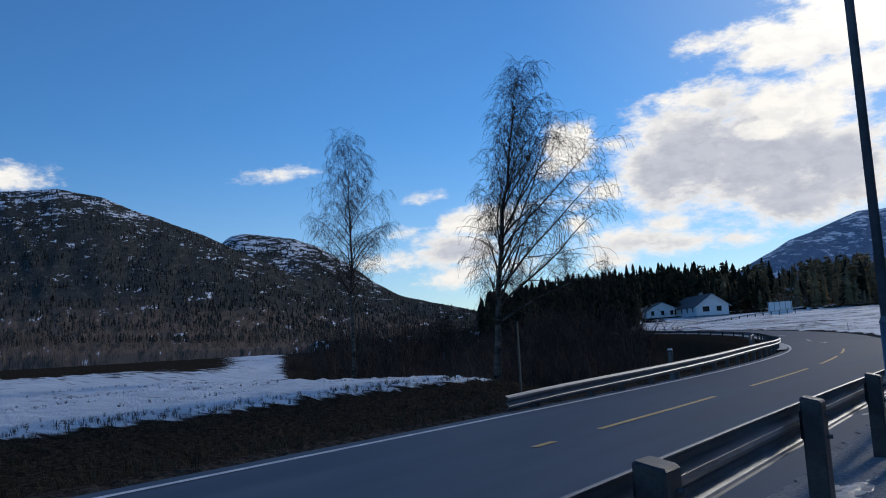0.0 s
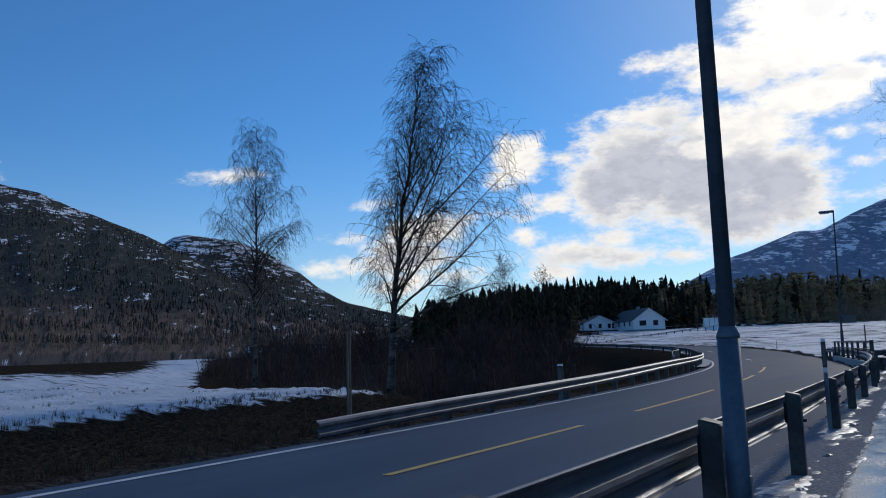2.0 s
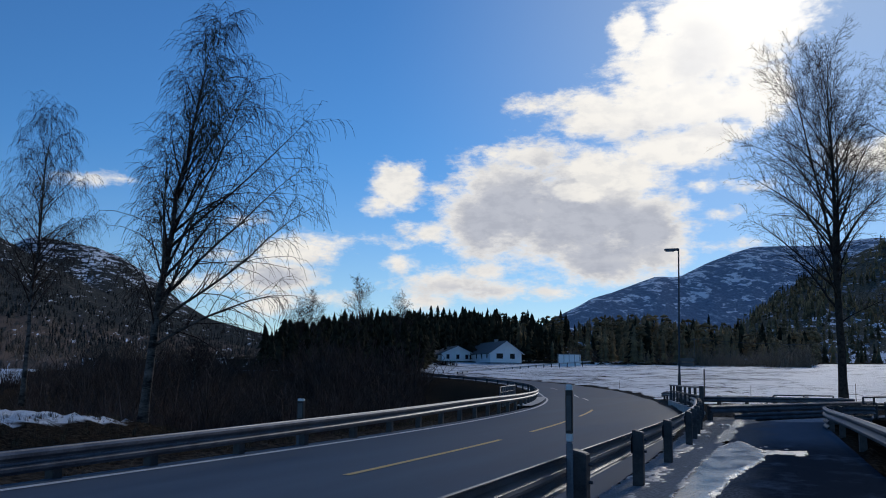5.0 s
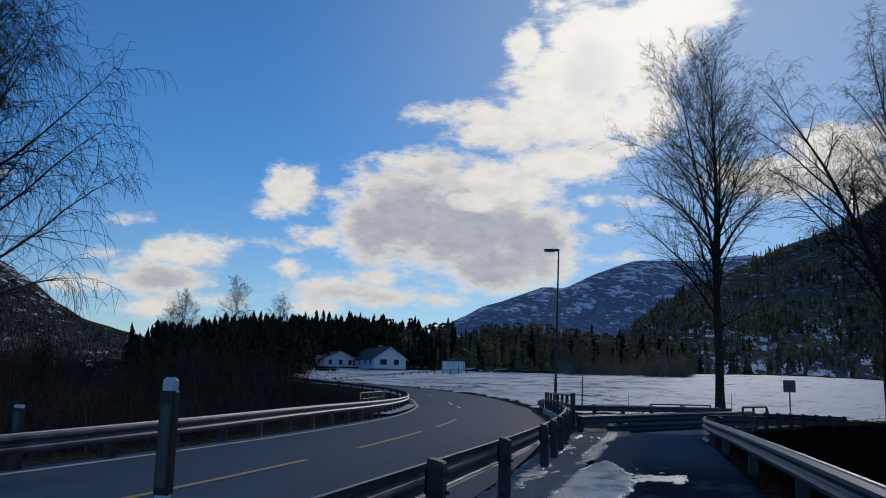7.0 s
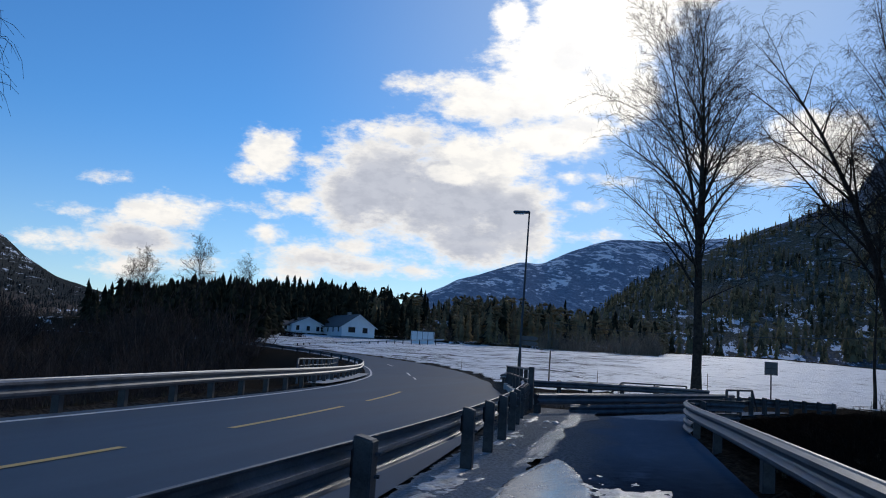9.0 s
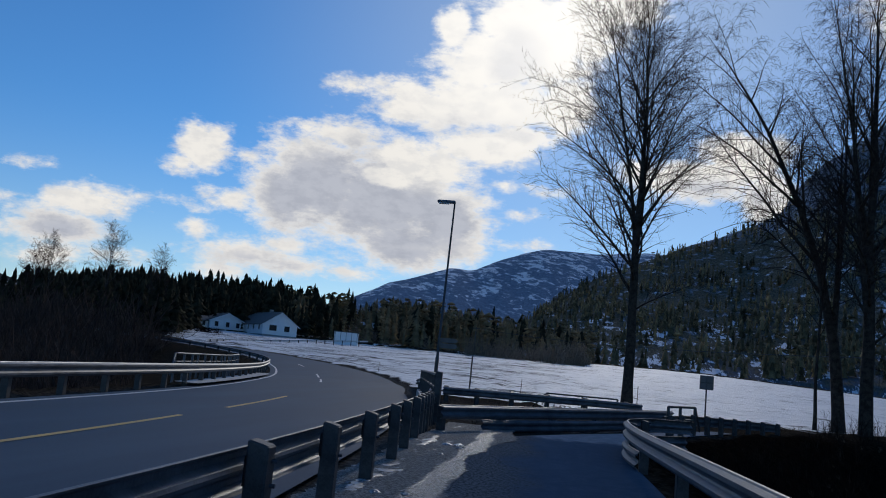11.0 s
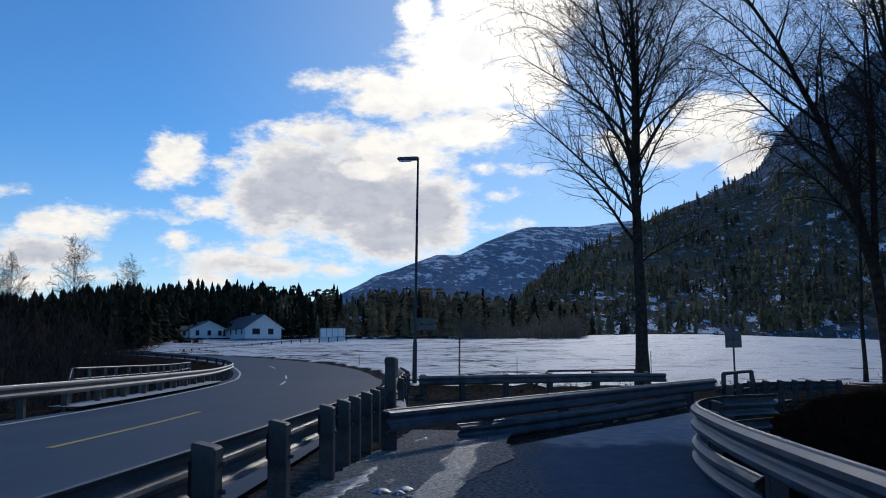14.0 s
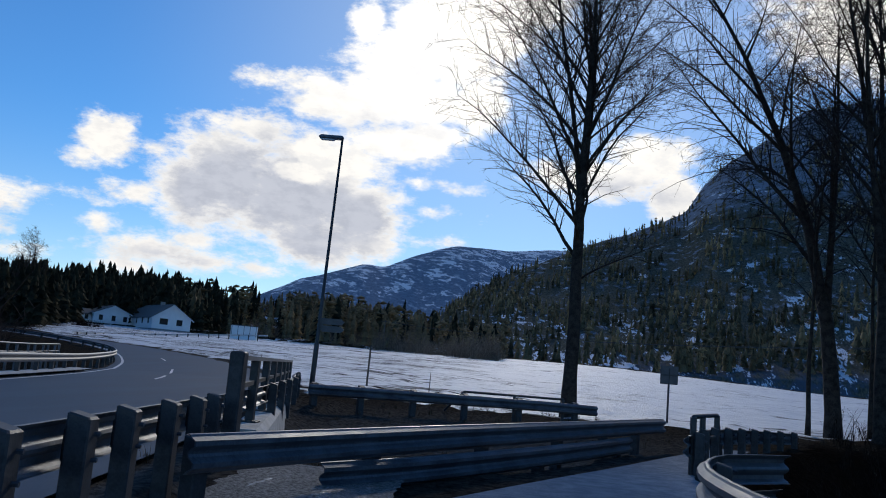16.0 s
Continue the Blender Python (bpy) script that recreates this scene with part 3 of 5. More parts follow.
# ---------------------------------------------------------------- road and path
def ribbon(line, left, right, up=0.0, across=2):
    """A strip along the line between two sideways distances."""
    s = Shape()
    m = len(line)
    for k, p in enumerate(line):
        d = line[min(k + 1, m - 1)] - line[max(k - 1, 0)]
        side = Vector((d.y, -d.x, 0)).normalized()
        for q in range(across):
            edge = float(right(p.y)) if callable(right) else right
            o = left + (edge - left) * q / (across - 1)
            x, y = p.x + side.x * o, p.y + side.y * o
            s.points.append((x, y, float(lie(x, y)) + up))
    for k in range(m - 1):
        for q in range(across - 1):
            a = k * across + q
            s.faces.append((a, a + 1, a + across + 1, a + across))
    return s


def cut(line, y0, y1):
    return [p for p in line if y0 <= p.y <= y1]


fine_line = glide([(x, y, 0) for x, y in CENTRE], 0.25)
road = tagged(part("road", ribbon(fine_line, -2.75, road_right, 0.0, 5), ASPHALT), "grey asphalt country road curving to the left", "road", kind="structure")
part("edge_line", ribbon(fine_line, -2.45, -2.33, 0.006), LINE, road, "worn white edge line")
part("kerb", ribbon(cut(fine_line, 44, 63), -3.2, -2.52, 0.09), CONCRETE, road, "pale gritty bridge edge")
for y0, y1 in ((-14, -8), (-1.5, 1.5), (8.4, 9.05), (10.0, 15.7), (18.0, 25.2), (27.7, 34.4), (36.8, 43.6), (59.5, 64.5), (68, 72), (80, 83)):
    part("lane_dash", ribbon(cut(fine_line, y0, y1), -0.05, 0.05, 0.006), YELLOW if y1 < 52 else LINE, road)

def strip(y0, y1, left, right, up, step=0.4, across=9, jag=0.0, seed=1, dome=0.0):
    """A strip of ground between two edges given as functions of y; jag frays its edges."""
    r = random.Random(seed)
    s = Shape()
    ys = np.arange(y0, y1 + step / 2, step)
    for k, y in enumerate(ys):
        end = min(1.0, 3.0 * k / len(ys), 3.0 * (len(ys) - 1 - k) / len(ys)) if dome else 1.0
        l, q = float(left(y)) + r.uniform(-jag, jag), float(right(y)) + r.uniform(-jag, jag)
        m = (l + q) / 2
        l, q = m + (l - m) * max(0.04, end), m + (q - m) * max(0.04, end)
        for e in range(across):
            f = e / (across - 1)
            s.points.append((l + (q - l) * f, float(y) + (r.uniform(-0.02, 0.02) if dome else 0.0), up + dome * math.sin(math.pi * f) * end + 0.003 * math.sin(y * 1.3 + e * 0.7)))
    for k in range(len(ys) - 1):
        for e in range(across - 1):
            a = k * across + e
            s.faces.append((a, a + 1, a + across + 1, a + across))
    return s


path = tagged(part("path", strip(-30, 48.5, lambda y: path_edges(y)[0] + 0.55, lambda y: path_edges(y)[1], 0.0), path_material()), "dark wet asphalt footpath with melting ice", "path", kind="structure")
shoulder = tagged(part("path_shoulder", strip(-30, 39.5, lambda y: path_edges(min(y, 36.5))[0] - 0.45, lambda y: path_edges(min(y, 36.5))[0] + 0.60 + 0.35 * float(smooth(y, 30, 37)) + 0.10 * math.sin(y * 0.9) + 0.05 * math.sin(y * 2.3), 0.008, 0.12, 9, 0.045, 4), wet_grit_material()), "gritty grey shoulder between footpath and guard rail", "path", kind="structure")


def frost(x, y, seed, size):
    """Noise of a few sizes at many places."""
    out = np.zeros(x.shape)
    for k, (grain, share) in enumerate(((1.0, 0.42), (0.42, 0.25), (0.17, 0.19), (0.07, 0.14))):
        out += share * np.array([noise.noise(Vector((u / (size * grain) + seed, v / (size * grain * 2.2), seed + k))) for u, v in zip(x.ravel(), y.ravel())]).reshape(x.shape)
    return out


def sheet(name, x0, x1, y0, y1, step, height, mat):
    """A thin sheet lying on the path; where its height falls below the ground it ends."""
    xs, ys = np.arange(x0, x1, step), np.arange(y0, y1, step * 1.6)
    Y, X = np.meshgrid(ys, xs, indexing="ij")
    Z = height(X, Y)
    n = len(xs)
    i, j = np.meshgrid(np.arange(len(ys) - 1), np.arange(n - 1), indexing="ij")
    a = (i * n + j).ravel()
    tris = np.concatenate([np.stack([a, a + 1, a + n + 1], -1), np.stack([a, a + n + 1, a + n], -1)])
    tris = tris[Z.ravel()[tris].max(1) > 0.0]
    used, tris = np.unique(tris, return_inverse=True)
    pts = np.stack([X.ravel(), Y.ravel(), Z.ravel()], -1)[used]
    return part(name, bulk(name, pts, tris.reshape(-1, 3), True), mat)


def water_field(x, y):
    """How far inside the strip of standing water and thin ice a place lies."""
    mid = np.interp(y, (4, 10, 13, 17, 20, 24, 27, 30, 33), (-0.44, -0.50, -0.54, -0.66, -0.60, -0.40, -0.52, -0.76, -0.80))
    half = np.interp(y, (2, 6, 13, 17, 20, 23, 25, 26.5, 28, 32), (0.05, 0.15, 0.15, 0.13, 0.22, 0.38, 0.34, 0.14, -0.2, -0.2))
    off = np.abs(x - mid)
    return np.where(off > half + 0.07, -0.3, half - off + 0.13 * frost(x, y, 3.3, 0.55))


def water_height(x, y):
    return 0.0145 + np.minimum(0.0, 0.25 * water_field(x, y))


def ice_height(x, y):
    """Broken ice at the foot of the rail, and a thin crust along the rims of the standing water."""
    grain = frost(x, y, 11.7, 0.20)
    wet = water_field(x, y)
    tongue = 0.06 - np.abs((y - 24.8 - 0.4 * grain) * 0.35) - 0.8 * np.maximum(0, np.abs(x - 0.20) - 0.35)
    rim = 0.035 - 0.2 * smooth(y, 26.0, 28.0) - np.abs(wet + 0.01) - 0.05 * smooth(x, -0.5, 0.0)
    foot = 0.09 - np.abs(x - np.interp(y, (0, 12, 16, 20, 28, 36), (-1.0, -1.06, -1.14, -1.24, -1.42, -1.60))) + 0.10 * np.sin(y * 1.3 + 1.0) - 0.05 - 0.05 * smooth(y, 24, 32)
    field = np.maximum(tongue * 0.7, np.maximum(rim, foot)) + 0.40 * grain - 0.05 - 1.2 * np.clip(wet - 0.02, 0.0, 0.4)
    return 0.0125 + np.clip(field * 0.10, -0.05, 0.008) + 0.003 * grain


ice = sheet("ice_sheet", -1.75, 0.7, 2.0, 38.5, 0.035, ice_height, CRUST)
tagged(ice, "thin crust of dirty white melting ice on the path", "ice", kind="stuff")
water = sheet("meltwater", -1.2, 0.2, 3.5, 30.0, 0.028, water_height, ICE)
tagged(water, "shallow shiny meltwater standing along the path", "water", kind="stuff")
for k in range(16):
    px, py, size = random.uniform(-1.35, -0.9), random.uniform(2, 37), random.uniform(0.04, 0.12)
    lump = part("snow_lump", strip(py - size, py + size, lambda y: px - size * 0.6, lambda y: px + size * 0.6, 0.014, size / 5, 7, size * 0.10, 70 + k, size * 0.18), CRUST, smooth=True)
    tagged(lump, "small lump of dirty frozen snow", "snow lump", "snow lumps")

# ---------------------------------------------------------------- barriers
W_OUT = [(0.0, 0.155), (0.02, 0.15), (0.03, 0.135), (0.08, 0.105), (0.083, 0.065), (0.03, 0.025), (0.02, 0.0), (0.03, -0.025), (0.083, -0.065), (0.08, -0.105), (0.03, -0.135), (0.02, -0.15), (0.0, -0.155)]
W_OUT = [(x * 0.84, z * 0.84) for x, z in W_OUT]
W_IN = [(x - 0.012, z * 0.97) for x, z in W_OUT[::-1]]


def beam_profile(face, top):
    """The folded steel beam's closed outline; face 1 bulges to the right of its way, -1 to the left; top: height of its upper edge."""
    out = [(face * x, z + top - 0.13) for x, z in W_OUT + W_IN]
    return out if face < 0 else out[::-1]


def chunks(line, length):
    """The line cut into pieces of about that length that share their ends."""
    out, piece, run = [], [line[0]], 0.0
    for a, b in zip(line, line[1:]):
        run += (b - a).length
        piece.append(b)
        if run >= length:
            out.append(piece)
            piece, run = [b], 0.0
    if len(piece) > 1:
        out.append(piece)
    return out


def along(line, y):
    return min(line, key=lambda p: abs(p.y - y))


def barrier(name, points, face, label, posts, post_size=(0.12, 0.15), rise=0.045, post_side=0.10, group="", post_mat=None, beam_mat=None):
    """A steel guard rail through points (x, y, top): beams of about four metres and posts standing behind them."""
    line = glide(points, 0.4)
    base = line[0]
    rail = thing(name, base.x, base.y, float(ground_height(base.x, base.y)), label, "guard rail", group)
    off = Vector((base.x, base.y, float(ground_height(base.x, base.y))))
    for piece in chunks(line, 4.0):
        part("beam", Shape().sweep([p - off for p in piece], beam_profile(face, 0.0)), beam_mat or STEEL, rail)
    dense = glide(points, 0.05)
    for y in posts:
        p = along(dense, y)
        k = dense.index(p)
        d = dense[min(k + 1, len(dense) - 1)] - dense[max(k - 1, 0)]
        right = Vector((d.y, -d.x, 0)).normalized()
        c = p - right * face * post_side - off
        foot = float(ground_height(c.x + off.x, c.y + off.y)) - off.z - 0.15
        top = p.z - off.z + rise
        a, b = post_size[0] / 2, post_size[1] / 2
        body = Shape().box(-a, -b, 0, a, b, top - foot, 0.010)
        body.points = [(px, py, pz - (0.03 * (px + a) / (2 * a) if pz > 0.1 else 0.0)) for px, py, pz in body.points]
        post = part("post", body, post_mat or POST, rail)
        post.matrix_basis = Matrix.Translation((c.x, c.y, foot)) @ pose(0, 0, 0, 0, 0, math.degrees(math.atan2(-d.x, d.y)) + random.uniform(-3, 3))
        part("spacer", Shape().box(face * 0.03 - 0.05, -0.04, top - foot - rise - 0.22, face * 0.03 + 0.05, 0.04, top - foot - rise - 0.04, 0.012), DARK, post)
        for z in (0.07, 0.20):
            part("bolt", Shape().tube([(-a - 0.012, 0.02, top - foot - rise - z), (a + 0.03, 0.02, top - foot - rise - z)], 0.013, 6), STEEL, post)
    return rail


NEAR = [(-1.12, -14, 0.68), (-1.15, -2, 0.69), (-1.17, 3, 0.69), (-1.16, 6, 0.688), (-1.17, 9, 0.668), (-1.19, 12, 0.64), (-1.36, 18.8, 0.58), (-1.42, 25, 0.58), (-1.65, 30.6, 0.60), (-2.06, 36, 0.60), (-2.52, 41, 0.60), (-3.25, 46.5, 0.60), (-4.05, 52, 0.60), (-5.0, 57, 0.60), (-6.0, 62.5, 0.58), (-6.6, 65.5, 0.46)]
barrier("guard_rail", NEAR, -1, "galvanised steel guard rail between road and footpath", [-8, -5.2, -2.5, 0.2, 2.87, 5.55, 8.3, 11.35, 15.3, 18.79, 21.88, 25.7, 27.46, 29.27, 31.2, 32.7, 34.5, 35.4, 36.2, 37.2, 38.1, 38.8, 44, 46, 48, 50.5, 53, 55.5, 58, 60.5, 63, 65], group="guard rails")
LEFT = [(-7.3, 12.8, 0.28), (-7.25, 15, 0.34), (-7.25, 20, 0.42), (-7.5, 26, 0.5), (-8.3, 34, 0.58), (-9.6, 43.5, 0.6), (-11.8, 54, 0.6), (-14.7, 65, 0.62), (-18.6, 77, 0.8), (-24.5, 88, 1.1), (-34, 100, 1.5), (-49, 112.5, 2.0)]
barrier("guard_rail", LEFT, 1, "galvanised steel guard rail along the bend, dark gap beneath", [14, 16.4, 18, 20, 22, 24, 26, 28, 30, 32, 34, 36, 38, 40, 42, 44, 46, 48, 50, 52, 54, 56, 58, 60, 62, 64, 66, 68, 70, 72, 74, 76, 79, 82, 85, 88, 91, 94, 97, 100, 103], rise=-0.02, group="guard rails", post_mat=DARK)
RIGHT = [(1.75, 4, 0.60), (1.65, 12, 0.60), (1.58, 20, 0.60), (1.5, 27, 0.58), (1.40, 32, 0.56), (1.42, 34.5, 0.56), (1.62, 36.6, 0.55), (2.2, 38.2, 0.54), (3.1, 39.2, 0.52)]
barrier("guard_rail", RIGHT, -1, "galvanised guard rail on the footpath's outer side", [6, 10, 14, 18, 22, 26, 30, 33, 35.5, 37.5], rise=-0.02, group="guard rails")
barrier("guard_rail", [(-1.72, 36.6, 0.47), (-0.3, 39.5, 0.48), (1.4, 42.7, 0.5), (3.3, 46.3, 0.52), (3.75, 47.1, 0.52)], 1, "steel guard rail slanting across the end of the path", [36.8, 38.8, 40.8, 42.8, 44.5, 46], rise=-0.02, group="guard rails")
barrier("guard_rail", [(-1.1, 38.2, 0.19), (-0.3, 39.4, 0.2), (1.4, 42.5, 0.22), (2.8, 45.3, 0.24)], 1, "low second steel rail under the slanting guard rail", [39, 42, 45], rise=-0.05, group="guard rails")
barrier("guard_rail", [(-3.4, 50.4, 0.52), (-1.6, 51.6, 0.52), (0.4, 52.6, 0.52), (2.3, 53.4, 0.52), (3.6, 53.9, 0.5)], 1, "dark steel guard rail along the side road", [50.5, 51.2, 51.9, 52.5, 53.1, 53.7], group="guard rails")
barrier("guard_rail", [(2.85, 41.8, 0.5), (3.7, 44.2, 0.5), (5.0, 46.8, 0.45), (6.4, 49.4, 0.38), (8.0, 52.0, 0.3)], -1, "dark steel guard rail running down beside the trees", [42.2, 43.4, 44.6, 45.7, 46.8, 48, 49.2, 50.4, 51.6], group="guard rails")

# ---------------------------------------------------------------- mountains
def patch(name, ridge, foot, crest, foot_el, seed, mat, label, rough=0.05, step=0.3, rows=56, behind=1.5, ragged=0.05):
    """A mountain as seen round the valley: ridge gives (azimuth, elevation) of its skyline, foot and crest the distances."""
    azs = np.arange(ridge[0][0], ridge[-1][0] + step / 2, step)
    line = np.interp(azs, [r[0] for r in ridge], [r[1] for r in ridge])
    rs = np.random.RandomState(seed)
    wave = np.zeros(len(azs))
    for k in range(1, 40):
        wave += rs.normal() * np.sin(np.radians(azs) * k * 9.0 + rs.uniform(0, 6.3)) / k
    t = np.concatenate([np.linspace(0, 1, rows), 1 + np.linspace(0.06, behind - 1, 8)])
    T, A = np.meshgrid(t, azs, indexing="ij")
    L = np.interp(A, azs, line + ragged * wave)
    dist = foot + (crest - foot) * T
    lift = smooth(T, -0.15, 1.0) * 0.75 + 0.25 * np.clip(T, 0, 1)
    lift = np.where(T > 1, 1 - (T - 1) * 0.8, lift)
    gully = np.zeros_like(T)
    for k in range(1, 14):
        gully += rs.normal() * np.sin(np.radians(A) * k * 23.0 + T * rs.uniform(-6, 6) + rs.uniform(0, 6.3)) * np.cos(T * k * 2.1 + rs.uniform(0, 6.3)) / k ** 0.8
    bell = np.clip(np.sin(np.clip(T, 0, 1) * math.pi), 0, 1)
    E = foot_el + (L - foot_el) * np.clip(lift, 0, 1) + rough * 8 * gully * bell * 0.35
    E = np.where(T < 1, np.minimum(E, L), E)
    X = dist * np.sin(np.radians(A))
    Y = dist * np.cos(np.radians(A))
    Z = dist * np.tan(np.radians(E)) + 1.1 - np.where(T < 0.01, 12.0, 0.0)
    m, n = X.shape
    i, j = np.meshgrid(np.arange(m - 1), np.arange(n - 1), indexing="ij")
    a = (i * n + j).ravel()
    tris = np.concatenate([np.stack([a, a + 1, a + n + 1], -1), np.stack([a, a + n + 1, a + n], -1)])
    me = bulk(name, np.stack([X, Y, Z], -1).reshape(-1, 3), tris, True)
    ob = tagged(part(name, me, mat), label, "mountain", kind="structure")
    return X, Y, Z


def place_on(grid, count, seed, low=0.02, high=1.0, rows=56, power=1.0):
    """Random places on a mountain's slope."""
    X, Y, Z = grid
    rs = np.random.RandomState(seed)
    i = low * (rows - 2) + rs.uniform(0, 1, count) ** power * (high - low) * (rows - 2)
    j = rs.uniform(0, X.shape[1] - 1.001, count)
    i0, j0 = i.astype(int), j.astype(int)
    u, v = i - i0, j - j0
    out = []
    for G in (X, Y, Z):
        out.append(G[i0, j0] * (1 - u) * (1 - v) + G[i0 + 1, j0] * u * (1 - v) + G[i0, j0 + 1] * (1 - u) * v + G[i0 + 1, j0 + 1] * u * v)
    return np.stack(out, -1)


SLOPE = mountain_material("wooded_slope", (0.036, 0.040, 0.038), (0.092, 0.088, 0.077), (0.12, 0.104, 0.090), (0.20, 0.140, 0.105), 60.0, 110.0, 300.0, (-0.004, 0.085), 30.0, 1300.0, skew=-0.5)
# the far ridge's colours are paled and blued to stand in for air haze
FAR_SLOPE = mountain_material("far_slope_with_haze", (0.13, 0.18, 0.245), (0.25, 0.31, 0.39), (0.42, 0.48, 0.55), (0.16, 0.19, 0.20), 110.0, 60.0, 480.0, (0.0, 0.075), 75.0, 3200.0, skew=0.9)
# some air haze is put into these lifted, slightly blued colours too
CLIFF = mountain_material("steep_wooded_slope", (0.068, 0.068, 0.056), (0.17, 0.150, 0.105), (0.26, 0.29, 0.34), (0.10, 0.115, 0.145), 18.0, 60.0, 8.0, (-0.005, 0.058), 17.0, 600.0, (115.0, 150.0), skew=0.4)
KNOLL = mountain_material("forest_floor", (0.020, 0.018, 0.011), (0.055, 0.042, 0.026), (0.10, 0.09, 0.07), (0.11, 0.085, 0.06), 5.0, 2.0, 12.0, (0.03, 0.06), 7.0, 260.0)

left_slope = patch("mountain_west", [(-120, 6), (-95, 9), (-75, 10.4), (-61, 10.8), (-57.6, 11), (-55, 10.5), (-52.7, 9.5), (-49.2, 8.15), (-47.4, 7.3), (-44, 5.6), (-41, 4.2), (-36, 2.5), (-31, 1.2)],
                   240, 1500, 0.3, 11, SLOPE, "dark forested mountainside with patches of snow near its top", 0.06)
far_left = patch("mountain_northwest", [(-54, 4), (-50, 6.2), (-47.8, 7.5), (-47.2, 8.0), (-46.4, 8.15), (-43.1, 7.7), (-41.6, 7.1), (-39.4, 5.75), (-38.0, 4.6), (-36.2, 3.55), (-34.3, 3.05), (-31.3, 2.3), (-29, 2.2), (-27, 1.8), (-20, 1.5)],
                 900, 2400, 0.4, 12, SLOPE, "wooded mountain with a snow-covered rocky top", 0.05)
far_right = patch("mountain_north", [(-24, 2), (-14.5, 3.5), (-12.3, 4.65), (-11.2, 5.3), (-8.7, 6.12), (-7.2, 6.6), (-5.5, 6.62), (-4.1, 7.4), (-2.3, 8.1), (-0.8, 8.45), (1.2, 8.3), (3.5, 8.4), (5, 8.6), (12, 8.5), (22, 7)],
                  1600, 3600, 0.6, 13, FAR_SLOPE, "distant snow-dusted mountain ridge, air haze put into its bluish colours", 0.10, ragged=0.09)
hill = patch("mountain_east", [(-6.0, 0.9), (-4.5, 1.6), (-3, 2.7), (-1, 4.4), (1.4, 6.1), (2.9, 7.0), (5.4, 7.9), (8.4, 9.1), (9.9, 9.6), (12.4, 10.6), (13.4, 11.1), (14.4, 12.7), (15.9, 14.2), (18, 15.5), (20.1, 17.2), (25.6, 18), (33, 19), (60, 15), (95, 9)],
             270, 820, 0.5, 14, CLIFF, "steep wooded hillside with rock faces and snow patches", 0.05, ragged=0.10)
knoll = patch("hill_forest", [(-42, 0.9), (-36, 0.9), (-31, 1.4), (-26, 2.6), (-20, 2.8), (-12, 2.7), (-6, 2.5), (-2, 1.9), (2.5, 1.2)],
              205, 330, 1.0, 15, KNOLL, "low forested hill behind the house with snowy clearings", 0.02, 0.3, 56, 1.3)


# ---------------------------------------------------------------- forests
def conifer(tiers, points, seed, slim):
    """One unit-high spruce: ragged skirts of branches, each skirt an island of its own in the join."""
    rs = np.random.RandomState(seed)
    V, T = [], []
    for k in range(tiers):
        z0 = 0.06 + 0.90 * k / tiers
        z1 = min(1.0, z0 + 1.35 * 0.92 / tiers + 0.05)
        r = slim * (1 - z0) ** 0.55 * rs.uniform(0.65, 1.25)
        base = len(V)
        for q in range(points * 2):
            a = math.pi * q / points + rs.uniform(-0.1, 0.1)
            rr = r * (rs.uniform(0.6, 1.4) if q % 2 == 0 else rs.uniform(0.3, 0.6))
            V.append((rr * math.cos(a), rr * math.sin(a), z0 - (0.03 if q % 2 == 0 else 0.0) * rs.uniform(0.5, 1.5)))
        V.append((0, 0, z1))
        for q in range(points * 2):
            T.append((base + q, base + (q + 1) % (points * 2), base + points * 2))
    return np.array(V), np.array(T)


def pine(clumps, seed):
    """One unit-high pine: a bare stem and uneven clumps of needles round the top."""
    rs = np.random.RandomState(seed)
    V, T = [], []
    for q in range(5):
        a = 2 * math.pi * q / 5
        V.append((0.012 * math.cos(a), 0.012 * math.sin(a), 0))
    V.append((0, 0, 0.95))
    T += [(q, (q + 1) % 5, 5) for q in range(5)]
    for k in range(clumps):
        z = rs.uniform(0.24, 0.97)
        reach = 0.20 * (1.05 - abs(z - 0.62) * 1.5)
        a = rs.uniform(0, 6.28)
        c = np.array([reach * rs.uniform(0.1, 1) * math.cos(a), reach * rs.uniform(0.1, 1) * math.sin(a), z])
        s = rs.uniform(0.07, 0.14)
        base = len(V)
        for q in range(6):
            b = math.pi * q / 3
            V.append(tuple(c + s * np.array([math.cos(b) * rs.uniform(0.6, 1.3), math.sin(b) * rs.uniform(0.6, 1.3), rs.uniform(-0.35, 0.1)])))
        V.append(tuple(c + np.array([0, 0, s * rs.uniform(0.4, 0.9)])))
        V.append(tuple(c - np.array([0, 0, s * 0.3])))
        for q in range(6):
            T.append((base + q, base + (q + 1) % 6, base + 6))
            T.append((base + (q + 1) % 6, base + q, base + 7))
    return np.array(V), np.array(T)


def strew(name, kinds, places, heights, mat, label, category, seed):
    """Many plants joined into one mesh."""
    rs = np.random.RandomState(seed)
    V, T, k = [], [], 0
    pick = rs.randint(0, len(kinds), len(places))
    turn = rs.uniform(0, 6.28, len(places))
    wide = rs.uniform(0.8, 1.25, len(places))
    for n, (p, h) in enumerate(zip(places, heights)):
        v, t = kinds[pick[n]]
        c, s = math.cos(turn[n]) * h * wide[n], math.sin(turn[n]) * h * wide[n]
        V.append(np.stack([v[:, 0] * c - v[:, 1] * s + p[0], v[:, 0] * s + v[:, 1] * c + p[1], v[:, 2] * h + p[2]], -1))
        T.append(t + k)
        k += len(v)
    ob = part(name, bulk(name, np.concatenate(V), np.concatenate(T)), mat)
    return tagged(ob, label, category, kind="stuff")


